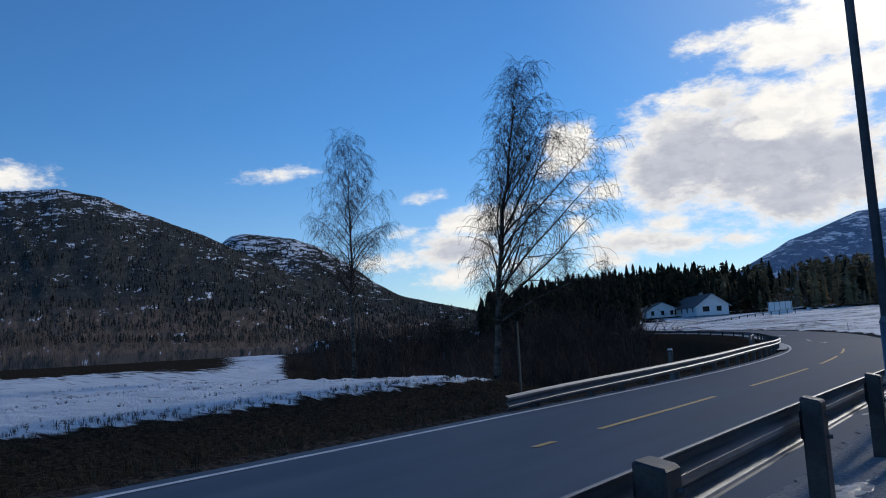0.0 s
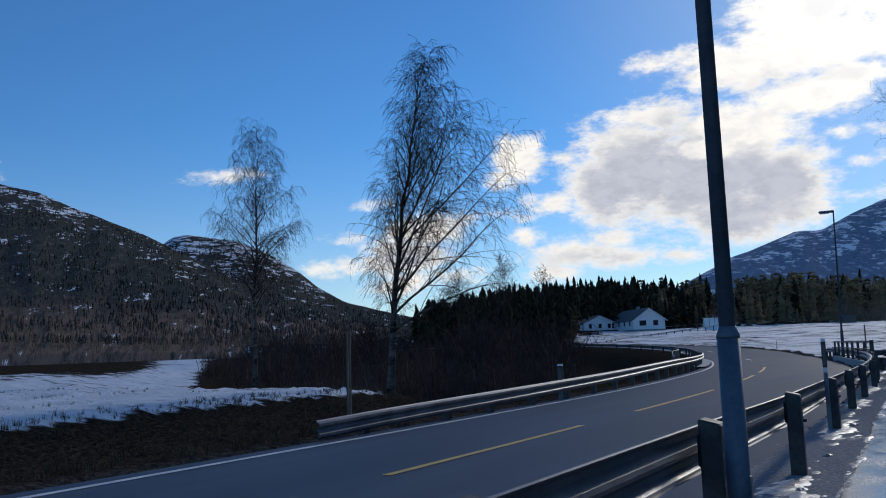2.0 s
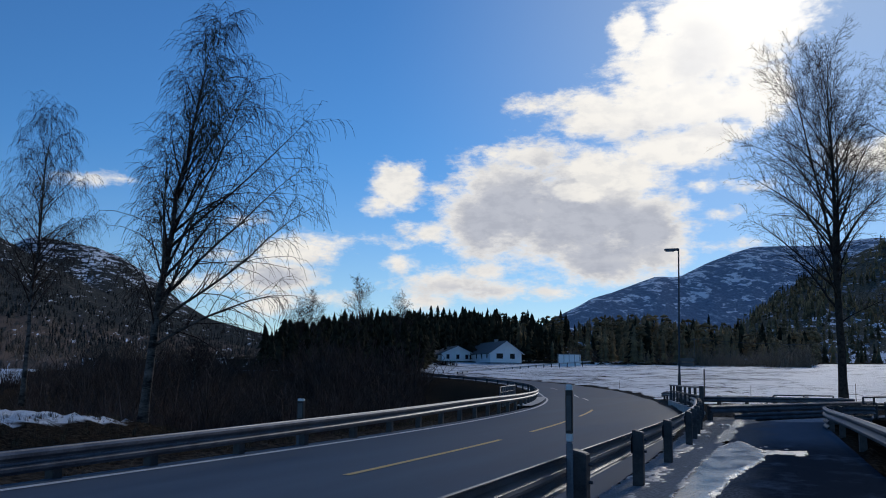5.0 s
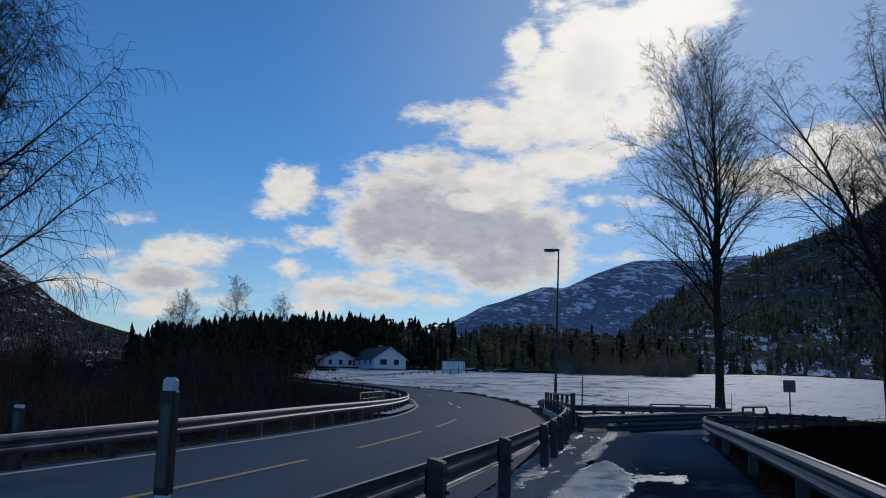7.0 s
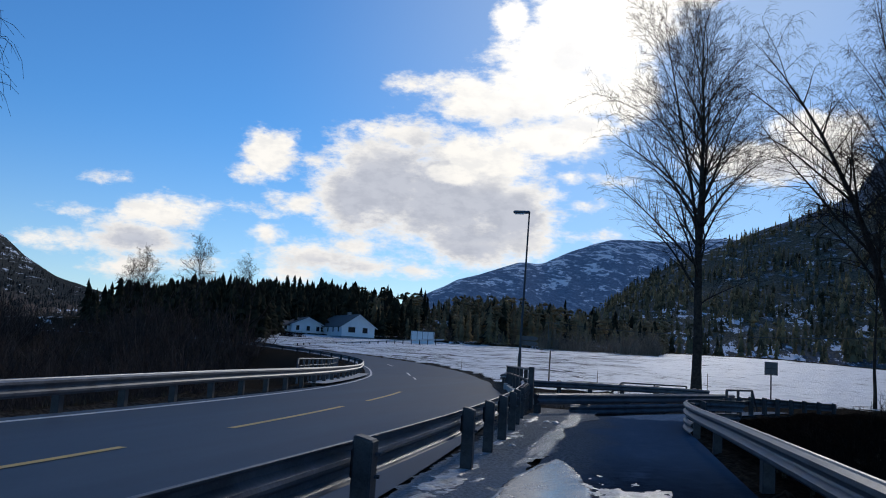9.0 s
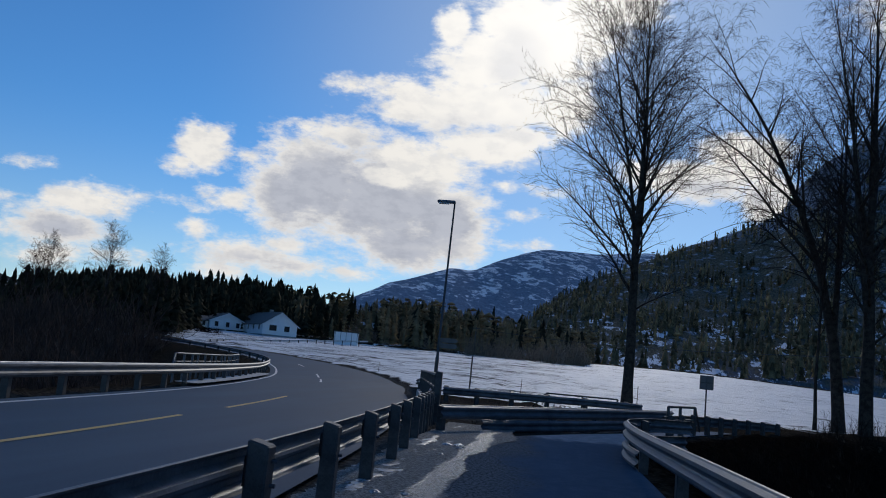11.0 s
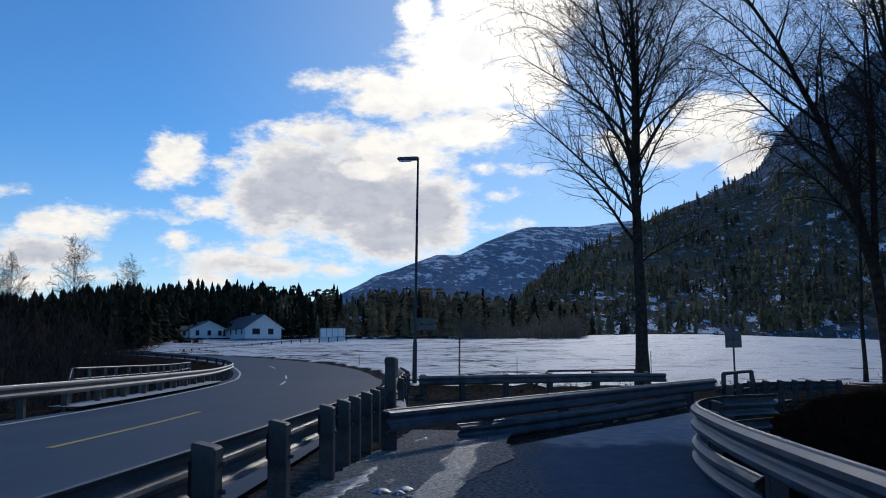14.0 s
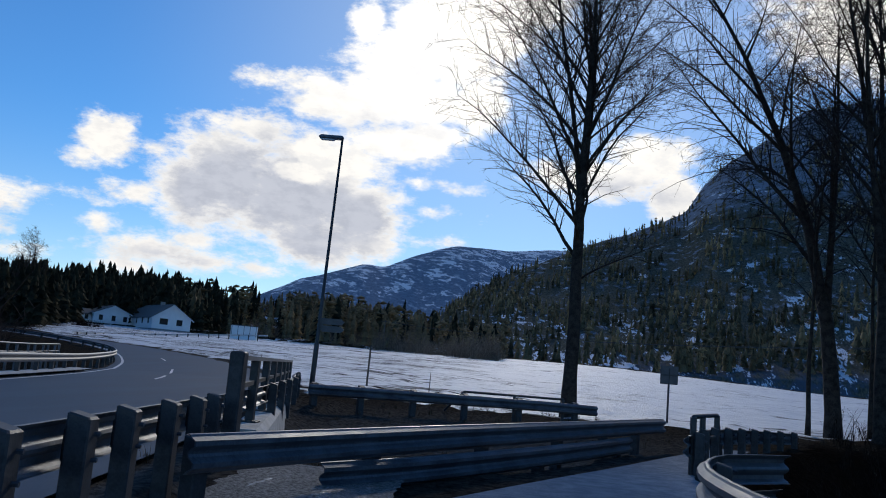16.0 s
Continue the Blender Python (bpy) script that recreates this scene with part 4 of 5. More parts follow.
FAR_KINDS = [conifer(3, 4, s, 0.24) for s in range(4)] + [conifer(4, 4, 9, 0.18)]
NEAR_KINDS = [conifer(11, 6, s, 0.15 + 0.03 * (s % 3)) for s in range(20, 26)]
PINES = [pine(22, s) for s in range(30, 34)]
rs = np.random.RandomState(5)

spots = place_on(left_slope, 18000, 1, 0.10, 0.97, power=1.15)
spots = spots[[noise.noise(Vector(p) / 55.0) > -0.22 for p in spots]]
strew("mountain_forest", FAR_KINDS, spots, rs.uniform(2.6, 6.4, len(spots)) * (0.6 + 0.4 * smooth(np.hypot(spots[:, 0], spots[:, 1]), 350, 800)), MIXED, "dense dark spruce forest covering the mountainside", "forest", 1)
spots = place_on(far_left, 4000, 2, 0.0, 0.85)
spots = spots[[noise.noise(Vector(p) / 80.0) > -0.1 for p in spots]]
strew("mountain_forest", FAR_KINDS, spots, rs.uniform(6, 11, len(spots)), MIXED, "dark spruce forest on the farther mountain", "forest", 2)
spots = place_on(hill, 11500, 3, 0.02, 1.0, power=1.1)
lift = np.degrees(np.arctan2(spots[:, 2], np.hypot(spots[:, 0], spots[:, 1])))
bearing = np.degrees(np.arctan2(spots[:, 0], spots[:, 1]))
thinned = ((bearing > 1.5) & (bearing < 12) & (lift < 3.2)) | ((bearing > 13) & (bearing < 20) & (lift > 11.3))
spots = spots[(~thinned | (rs.uniform(0, 1, len(spots)) < 0.35)) & np.array([noise.noise(Vector(p) / 40.0) > -0.16 for p in spots])]
strew("hillside_forest", [conifer(4, 4, s, 0.17) for s in range(90, 95)] + [pine(4, 36)], spots, rs.uniform(4.0, 10.0, len(spots)), PINE, "olive green pine forest on the steep hillside", "forest", 3)
spots = place_on(knoll, 4700, 4, 0.04, 1.0)
bearing = np.degrees(np.arctan2(spots[:, 0], spots[:, 1]))
share = 0.05 + 0.95 * (1 - smooth(bearing, -19.0, -12.5))
spots = spots[(bearing > -30.5) & (rs.uniform(0, 1, len(spots)) < share)]
clump = np.array([noise.noise(Vector(p) / 9.0) for p in spots])
strew("spruce_forest", NEAR_KINDS, spots, np.clip(4.6 + 5.6 * rs.uniform(0, 1, len(spots)) ** 1.6 + 4.0 * clump, 2.5, 11.5), CONIFER, "dark spruce wood standing behind the white house", "forest", 4)
spots = place_on(knoll, 3400, 5, 0.05, 1.0)
bearing = np.degrees(np.arctan2(spots[:, 0], spots[:, 1]))
spots = spots[(bearing > -18) & (rs.uniform(0, 1, len(spots)) < smooth(bearing, -19, -11)) & np.array([noise.noise(Vector(p) / 13.0) > -0.25 for p in spots])]
lift = np.degrees(np.arctan2(spots[:, 2] - 1.1, np.hypot(spots[:, 0], spots[:, 1])))
bearing = np.degrees(np.arctan2(spots[:, 0], spots[:, 1]))
clearing = (np.abs(bearing + 11.9 - 1.2 * (lift - 1.8)) < 1.5) & (lift < 2.15)
spots = spots[~clearing | (rs.uniform(0, 1, len(spots)) < 0.2)]
kinds = [conifer(13, 6, s, 0.12 + 0.02 * (s % 3)) for s in range(200, 206)] + PINES[:2]
strew("pine_wood", kinds, spots, 3.4 + 5.8 * rs.uniform(0, 1, len(spots)) ** 1.3 + 2.0 * np.array([noise.noise(Vector(p) / 11.0) for p in spots]), OLIVE, "young olive green pines at the edge of the field", "forest", 5)


def bush(stems, seed):
    """One unit-high leafless bush of thin forking stems."""
    r = np.random.RandomState(seed)
    V, T = [], []

    def stick(p, q, w0, w1):
        base = len(V)
        for c, wdt in ((p, w0), (q, w1)):
            for k in range(3):
                a = 2.094 * k
                V.append((c[0] + wdt * math.cos(a), c[1] + wdt * math.sin(a), c[2]))
        for k in range(3):
            n = (k + 1) % 3
            T.append((base + k, base + n, base + 3 + n))
            T.append((base + k, base + 3 + n, base + 3 + k))

    for k in range(stems):
        a, lean, tall = r.uniform(0, 6.28), r.uniform(0.02, 0.42), r.uniform(0.30, 1.0)
        foot = np.array([r.normal(0, 0.08), r.normal(0, 0.08), -0.05])
        mid = foot + np.array([math.cos(a) * lean * 0.5, math.sin(a) * lean * 0.5, tall * 0.5])
        top = foot + np.array([math.cos(a) * lean * 1.3, math.sin(a) * lean * 1.3, tall])
        stick(foot, mid, 0.010, 0.007)
        stick(mid, top, 0.007, 0.003)
        for f in range(3):
            b = r.uniform(0, 6.28)
            u = r.uniform(0.25, 0.95)
            start = foot + (top - foot) * u
            stick(start, start + np.array([math.cos(b) * 0.14, math.sin(b) * 0.14, r.uniform(0.08, 0.22)]), 0.005, 0.002)
    return np.array(V), np.array(T)


def brown_wood(spots, seed, label, low=4.0, high=8.0):
    strew("birch_wood", [bush(4 if len(spots) > 500 else 9, s) for s in range(47, 51)], spots, rs.uniform(low, high, len(spots)), BROWN, label, "forest", seed)


spots = place_on(left_slope, 2600, 21, 0.01, 0.36, power=1.2)
brown_wood(spots, 21, "brown leafless birch wood along the mountain's foot")
spots = place_on(knoll, 1500, 22, 0.0, 0.5)
spots = spots[np.degrees(np.arctan2(spots[:, 0], spots[:, 1])) > -12]
brown_wood(spots, 22, "brown leafless bushes at the edge of the field", 1.6, 4.2)
edge_az, edge_r = np.radians(1.9 - 7.0 * rs.uniform(0, 1, 240) ** 1.6), rs.uniform(194, 210, 240)
brown_wood(np.stack([edge_r * np.sin(edge_az), edge_r * np.cos(edge_az), ground_height(edge_r * np.sin(edge_az), edge_r * np.cos(edge_az))], -1), 23, "pale brown birch scrub where the field ends", 1.0, 5.6)


def land(x, y):
    return np.stack([x, y, ground_height(x, y)], -1)


BUSHES = [bush(6, s) for s in range(40, 46)]
az1 = np.radians(rs.uniform(-44, -20.0, 1500))
r1 = 36 + 114 * rs.uniform(0, 1, 1500) ** 1.3
fray = np.radians(np.random.RandomState(77).normal(0, 2.2, len(az1)))
x1, y1 = r1 * np.sin(az1), r1 * np.cos(az1)
ok = (road_side(x1, y1) < -5.0) & ((az1 + fray > np.radians(-34)) | (r1 > 52)) & ((az1 + fray > np.radians(-40)) | (r1 > 75))
x1, y1 = x1[ok], y1[ok]
strew("thicket", [bush(10, s) for s in range(140, 148)], land(x1, y1), rs.uniform(1.5, 4.2, len(x1)) * (1 + 0.7 * smooth(np.hypot(x1, y1), 70, 110)) * np.array([1.0 + 0.5 * noise.noise(Vector((u / 7.0, v / 7.0, 2.0))) for u, v in zip(x1, y1)]) * (0.62 + 0.38 * smooth(np.hypot(x1, y1), 45, 75)) * (0.45 + 0.55 * smooth(np.degrees(az1[ok]), -43.5, -38.0)) * rs.choice((0.6, 0.8, 0.9, 1.0), len(x1)) * (1 - 0.42 * np.exp(-((np.degrees(np.arctan2(x1, y1 - 24.0)) + 37.0) / 3.5) ** 2) * smooth(np.hypot(x1, y1), 60, 80)) * (0.5 + 0.5 * smooth(-road_side(x1, y1), 5.5, 9.0)) * (1 + 0.10 * smooth(az1[ok], -0.60, -0.52) * smooth(np.hypot(x1, y1), 90, 120)), BRUSH, "dark leafless alder and birch thicket beside the stream", "thicket", 6)
az2 = np.radians(rs.uniform(-31.0, -20.5, 210))
r2 = rs.uniform(140, 205, 210)
strew("spruce_stand", NEAR_KINDS, land(r2 * np.sin(az2), r2 * np.cos(az2)), rs.uniform(3.5, 8.5, 210), CONIFER, "dark young spruces between thicket and house", "forest", 7)


x3, y3 = rs.uniform(5.5, 22, 260), rs.uniform(44, 62, 260)
ok = (x3 > 5.2 + 0.6 * np.clip(y3 - 44, 0, 30) * 0.75) & (np.abs(x3 - 7.05) > 1.2)
x3, y3 = x3[ok], y3[ok]
x4, y4 = rs.uniform(2.4, 16, 1300), rs.uniform(12, 58, 1300)
ok = (x4 > 2.9 + 0.52 * np.clip(y4 - 39.0, 0, 30)) & (np.hypot(x4 - 7.05, y4 - 52) > 1.2) & (x4 < 5 + 0.2 * y4)
more_x, more_y = rs.uniform(3.2, 11.0, 420), rs.uniform(39.5, 52.0, 420)
more = more_x > 3.3 + 0.52 * np.clip(more_y - 41.0, 0, 30)
x4, y4 = np.concatenate([x4[ok], more_x[more]]), np.concatenate([y4[ok], more_y[more]])
rise = np.clip(0.35 + 0.28 * (x4 - 2.9 - 0.52 * np.clip(y4 - 39.0, 0, 30)), 0.3, 1.3) * rs.uniform(0.6, 1.1, len(x4))
# near-black colour carries the shade under the trees
strew("undergrowth", BUSHES, np.concatenate([land(x3, y3), land(x4, y4)]), np.concatenate([rs.uniform(0.5, 1.4, len(x3)), rise]), SHADED_BRUSH, "tangled dark leafless undergrowth on the slope", "thicket", 8)


# ---------------------------------------------------------------- leafless trees
def bare_tree(name, x, y, z, height, seed, label, lean=(0.0, 0.0), radius=0.16, start=0.3, limbs=26, reach=0.25, steep=50.0, droop=0.5, side=(0.0, 0.0), twigs=9, mats=None, forks=0, group="", top_reach=0.35, taper=1.1, spray=1.0, coarse=1.0, arch=None, sweep=1.3, splay=0.35, thick=0.0105):
    """A leafless tree: a tapered trunk, limbs, and a crown of branchlets and twigs. side pulls the limbs one way, droop lets the twigs hang, arch bends the limbs outwards."""
    rnd = random.Random(seed)
    bark, fine = mats or (BARK, TWIG)
    tree = thing(name, x, y, z, label, "tree", group)

    def bend(p, d, length, n, hang, wander):
        """A line from p along d that wanders and hangs more towards its end."""
        pts, p, d = [p.copy()], p.copy(), d.normalized()
        for k in range(n):
            f = (k + 1) / n
            d = (d + Vector((rnd.gauss(0, wander), rnd.gauss(0, wander), rnd.gauss(0, wander) - hang * f)) / n * 2).normalized()
            p = p + d * (length / n)
            pts.append(p.copy())
        return pts

    trunks = []
    wob = [Vector((rnd.gauss(0, 0.05), rnd.gauss(0, 0.05), 0)) for _ in range(13)]
    line = []
    for k in range(13):
        f = k / 12
        line.append(Vector((lean[0] * f ** sweep, lean[1] * f ** sweep, -0.2 + (height + 0.2) * f)) + wob[k] * min(1, f * 3))
    wid = [radius * ((1 - k / 12) ** 1.05 * 0.97 + 0.03) * (1.25 if k == 0 else 1.0) for k in range(13)]
    part("trunk", Shape().tube(line, wid, 10), bark, tree, smooth=True)
    trunks.append((line, wid, height))
    for q in range(forks):
        k0 = rnd.randint(2, 4)
        a = rnd.uniform(0, 6.28)
        d = Vector((math.cos(a) * splay + side[0] * 0.35, math.sin(a) * splay + side[1] * 0.35, 1.0))
        long = height * rnd.uniform(0.55, 0.72)
        sub = bend(line[k0], d, long, 10, -0.15, 0.10)
        sw = [wid[k0] * 0.62 * (1 - k / 10 * 0.93) for k in range(11)]
        part("fork", Shape().tube(sub, sw, 8), bark, tree, smooth=True)
        trunks.append((sub, sw, long))
    crown = Shape()
    pull = Vector((side[0], side[1], 0))
    for stem, sw, long in trunks:
        own = limbs if stem is line else int(limbs * 0.5)
        for n in range(own):
            f = (start if stem is line else 0.25) + (0.98 - (start if stem is line else 0.25)) * (n + rnd.random()) / own
            k = min(len(stem) - 2, int(f * (len(stem) - 1)))
            p = stem[k].lerp(stem[k + 1], f * (len(stem) - 1) - k)
            a = n * 2.39996 + rnd.uniform(-0.4, 0.4)
            out = Vector((math.cos(a), math.sin(a), 0))
            gain = max(0.3, 1.0 + out.dot(pull) * (1.15 - 0.6 * f))
            out = (out + pull * 0.5).normalized()
            g = (f - start) / (1 - start) if stem is line else f
            length = height * reach * gain * (1 - (1 - top_reach) * g ** taper) * (0.65 + 0.35 * min(1, g * 5)) * rnd.uniform(0.75, 1.15)
            tilt = radians(steep + 18 * g + rnd.uniform(-10, 10))
            d = out * math.cos(tilt) + Vector((0, 0, math.sin(tilt)))
            limb = bend(p, d, length, 7, droop * 0.35 if arch is None else arch, 0.22)
            r0 = min(sw[k] * 0.5, 0.009 + thick * length)
            lw = [r0 * (1 - q / 7 * 0.88) for q in range(8)]
            if length > 1.6:
                part("limb", Shape().tube(limb, lw, 5), bark if r0 > 0.045 else fine, tree, smooth=True)
            else:
                crown.tube(limb, lw, 4, False)
            number = max(3, int(length * 4.4))
            for b in range(number):
                u = 0.18 + 0.82 * (b + rnd.random()) / number
                q = min(6, int(u * 7))
                p2 = limb[q].lerp(limb[q + 1], min(1.0, u * 7 - q))
                along_limb = (limb[q + 1] - limb[q]).normalized()
                away = Vector((rnd.gauss(0, 1), rnd.gauss(0, 1), rnd.gauss(0.2, 0.6)))
                away = (away - along_limb * away.dot(along_limb)).normalized()
                l2 = max(0.5, length * rnd.uniform(0.22, 0.52) * spray * (1.15 - 0.6 * u))
                br = bend(p2, along_limb * 0.8 + away * 0.75, l2, 4, droop * 0.8, 0.2)
                r2 = max(0.006 * coarse, lw[q] * 0.42)
                crown.tube(br, [r2 * (1 - e / 4 * 0.7) for e in range(5)], 3, False)
                for e in range(twigs):
                    v = (e + rnd.random()) / twigs
                    c = min(3, int(v * 4))
                    p3 = br[c].lerp(br[c + 1], min(1.0, v * 4 - c))
                    d3 = (br[c + 1] - br[c]).normalized() * 0.9 + Vector((rnd.gauss(0, 0.6), rnd.gauss(0, 0.6), rnd.gauss(0.1 - droop * 0.5, 0.4)))
                    tw = bend(p3, d3, rnd.uniform(0.35, 0.95) * (0.6 + 0.5 * droop), 2, droop * 1.6, 0.2)
                    crown.tube(tw, [0.006 * coarse, 0.0052 * coarse, 0.0038 * coarse], 3, False)
                    if e % 3 == 1:
                        d4 = (tw[2] - tw[1]).normalized() + Vector((rnd.gauss(0, 0.7), rnd.gauss(0, 0.7), rnd.gauss(0, 0.4)))
                        crown.tube(bend(tw[1], d4, rnd.uniform(0.25, 0.6), 2, droop * 1.6, 0.2), [0.005, 0.0045, 0.0035], 3, False)
    part("crown", crown, fine, tree, "fine bare twigs")
    return tree


bare_tree("birch_tree", -17.1, 29.45, -0.35, 11.9, 2, "tall leaning birch with white bark and bare hanging twigs", (1.75, 0.0), 0.15, 0.20, 54, 0.43, 50.0, 0.6, (0.60, 0.2), 7, top_reach=0.18, taper=0.85, arch=0.16, group="birches")
bare_tree("birch_tree", -33.0, 40.0, -0.2, 14.0, 8, "slender leafless birch with drooping crown at the field's edge", (0.3, 0.0), 0.13, 0.30, 46, 0.30, 46.0, 0.75, (0, 0), 6, top_reach=0.34, arch=0.38, group="birches")
bare_tree("alder_tree", 3.48, 58.9, -0.1, 19.0, 12, "tall leafless tree with a forked dark trunk beside the side road", (0.0, 0.0), 0.25, 0.24, 32, 0.35, 46.0, 0.0, (-0.15, 0.0), 7, (DARK_BARK, TWIG), 3, spray=1.0, top_reach=0.40, arch=0.32, splay=0.22, thick=0.0105)
bare_tree("birch_tree", 12.75, 61.0, -0.6, 18.5, 21, "large forked birch leaning over the slope, bare", (-6.4, 0.0), 0.30, 0.30, 24, 0.34, 38.0, 0.45, (-0.55, 0.0), 5, (DARK_BARK, TWIG), 2, spray=1.0, top_reach=0.40, arch=0.28, sweep=2.1, splay=0.22, thick=0.014, group="birches")
bare_tree("birch_tree", 12.55, 57.2, -1.2, 20.5, 33, "straight dark leafless birch beside the leaning one", (0.2, 0.0), 0.30, 0.22, 24, 0.30, 52.0, 0.4, (-0.1, 0), 4, (DARK_BARK, TWIG), 3, top_reach=0.42, arch=0.28, splay=0.14, thick=0.012, group="birches")
bare_tree("birch_tree", 15.2, 58.6, -1.4, 17.0, 37, "dark leafless birch standing close to its neighbours", (0.8, 0.0), 0.17, 0.12, 22, 0.26, 52.0, 0.4, (0, 0), 3, (DARK_BARK, TWIG), 2, top_reach=0.40, arch=0.4, group="birches")
bare_tree("birch_tree", 15.0, 52.0, -1.8, 13.0, 39, "slim leafless tree among dark undergrowth", (-0.6, 0.0), 0.10, 0.1, 24, 0.26, 50.0, 0.4, (0, 0), 4, (DARK_BARK, TWIG), 1, top_reach=0.35, arch=0.4, group="birches")
for x, y, tall, seed in ((11.4, 59.8, 11.0, 41), (13.6, 60.2, 13.0, 42), (14.2, 56.4, 12.0, 43)):
    bare_tree("birch_tree", x, y, float(ground_height(x, y)), tall, seed, "thin straight young birch under the large ones", (0.15, 0.0), 0.085, 0.35, 20, 0.22, 58.0, 0.3, (0, 0), 4, (DARK_BARK, TWIG), 0, top_reach=0.4, arch=0.35, group="birches")
for k, (bearing, dist, tall) in enumerate(((-25.2, 158, 14.2), (-28.1, 157, 12.0), (-28.8, 156.7, 10.4), (-22.65, 164, 11.8), (-33.6, 90, 5.5))):
    bx, by = dist * math.sin(radians(bearing)), dist * math.cos(radians(bearing))
    bare_tree("birch_tree", bx, by, float(ground_height(bx, by)), tall, 60 + k, "pale-stemmed bare birch rising above the thicket", (0.3, 0.0), 0.16, 0.34, 24, 0.40, 50.0, 0.1, (0, 0), 5, top_reach=0.40, coarse=2.4, arch=0.2, group="birches")


# ---------------------------------------------------------------- posts, poles and lamps
pole = thing("lamp_post", -0.872, 7.92, 0.0, "grey painted steel lamp post with a stepped collar", "lamp post")
part("pole", Shape().tube([(0, 0, 1.185), (0, 0, 9.0)], [0.040, 0.034], 20), POLE, pole, smooth=True)
part("base_sleeve", Shape().tube([(0, 0, -0.4), (0, 0, 1.145)], [0.057, 0.055], 20), POLE, pole, smooth=True)
part("collar", Shape().tube([(0, 0, 1.135), (0, 0, 1.145), (0, 0, 1.155), (0, 0, 1.185), (0, 0, 1.195)], [0.055, 0.058, 0.056, 0.043, 0.040], 20), POLE, pole, smooth=True)
part("hatch", Shape().box(0.040, -0.028, 0.20, 0.061, 0.028, 0.48, 0.006), POLE, pole)

lamp = thing("street_lamp", -4.98, 60.0, 0.0, "tall slim street lamp with a flat angled head", "street lamp")
part("pole", Shape().tube([(0, 0, -0.3), (0.03, 0, 1.6), (0.03, 0, 1.65), (0.17, 0, 8.8)], [0.09, 0.085, 0.062, 0.040], 14), DARK, lamp, smooth=True)
head = part("head", Shape().box(-0.65, -0.12, 8.74, 0.21, 0.12, 8.88, 0.05), POLE, lamp)
part("lens", Shape().box(-0.58, -0.09, 8.70, -0.10, 0.09, 8.745, 0.02), WHITE, head)


def marker_post(x, y, z, tall, label, group="marker posts", width=0.12, turn=0.0):
    """A white edge post with a black band and a reflector."""
    m = thing("marker_post", x, y, z, label, "marker post", group, turn=turn)
    h = width / 2
    v = width * 0.3
    part("shaft", Shape().box(-h, -v, -0.15, h, v, tall - 0.42, 0.01), SHADED_SHAFT, m)
    head = part("head", Shape().box(-h, -v, tall - 0.42, h, v, tall, 0.01), WHITE, m)
    part("black_band", Shape().box(-h * 1.03, -v - 0.004, tall - 0.36, h * 1.03, v + 0.004, tall - 0.04, 0.006), BLACK, head)
    part("reflector", Shape().box(-h * 0.8, -v - 0.008, tall - 0.34, h * 0.8, v + 0.008, tall - 0.08, 0.006), SIGN_BACK, head)
    return m


marker_post(-1.22, 15.15, 0.0, 1.13, "worn white plastic road marker post with black band", width=0.05)
marker_post(-7.62, 22.25, -0.25, 1.02, "white plastic road marker post behind the guard rail", width=0.12)

sign = thing("road_sign", 7.05, 60.7, -0.1, "square road sign seen from its grey back, thin post", "road sign")
part("post", Shape().tube([(0, 0, -0.2), (0, 0, 1.95)], 0.035, 10), DARK, sign, smooth=True)
part("panel", Shape().box(-0.30, -0.03, 1.40, 0.30, 0.0, 2.02, 0.01), SIGN_BACK, sign)
part("bracket", Shape().box(-0.28, -0.05, 1.68, 0.28, -0.03, 1.73), DARK, sign)

board = thing("direction_sign", -4.90, 59.9, 0.0, "two small grey direction boards on the lamp pole", "road sign")
for z in (2.05, 2.30):
    s = Shape()
    s.points = [(x, y, zz) for y in (-0.03, 0.0) for x, zz in ((0.08, z), (0.72, z), (0.84, z + 0.10), (0.72, z + 0.21), (0.08, z + 0.21))]
    s.faces = [(0, 1, 2, 3, 4), (9, 8, 7, 6, 5)] + [(k, k + 5, (k + 1) % 5 + 5, (k + 1) % 5) for k in range(5)]
    part("arrow_board", s, SIGN_BACK, board)
part("bracket", Shape().box(0.0, -0.01, 2.1, 0.1, 0.09, 2.5), DARK, board)

stake = thing("snow_pole", -4.65, 74.0, 0.1, "dark wooden snow pole at the field's edge", "snow pole", "snow poles")
part("shaft", Shape().tube([(0, 0, -0.2), (0.03, 0, 2.0)], [0.05, 0.045], 8), WOOD, stake)
for x, y, tall in ((-12.42, 84.2, 0.75), (-1.4, 70.0, 1.0), (4.6, 66.0, 1.2), (-7.75, 14.2, 1.55), (-7.65, 14.0, 1.55)):
    st = thing("snow_pole", x, y, float(ground_height(x, y)), "thin wooden snow pole beside the road", "snow pole", "snow poles")
    part("shaft", Shape().tube([(0, 0, -0.3), (0.02, 0, tall)], [0.022, 0.014], 6), WOOD, st)


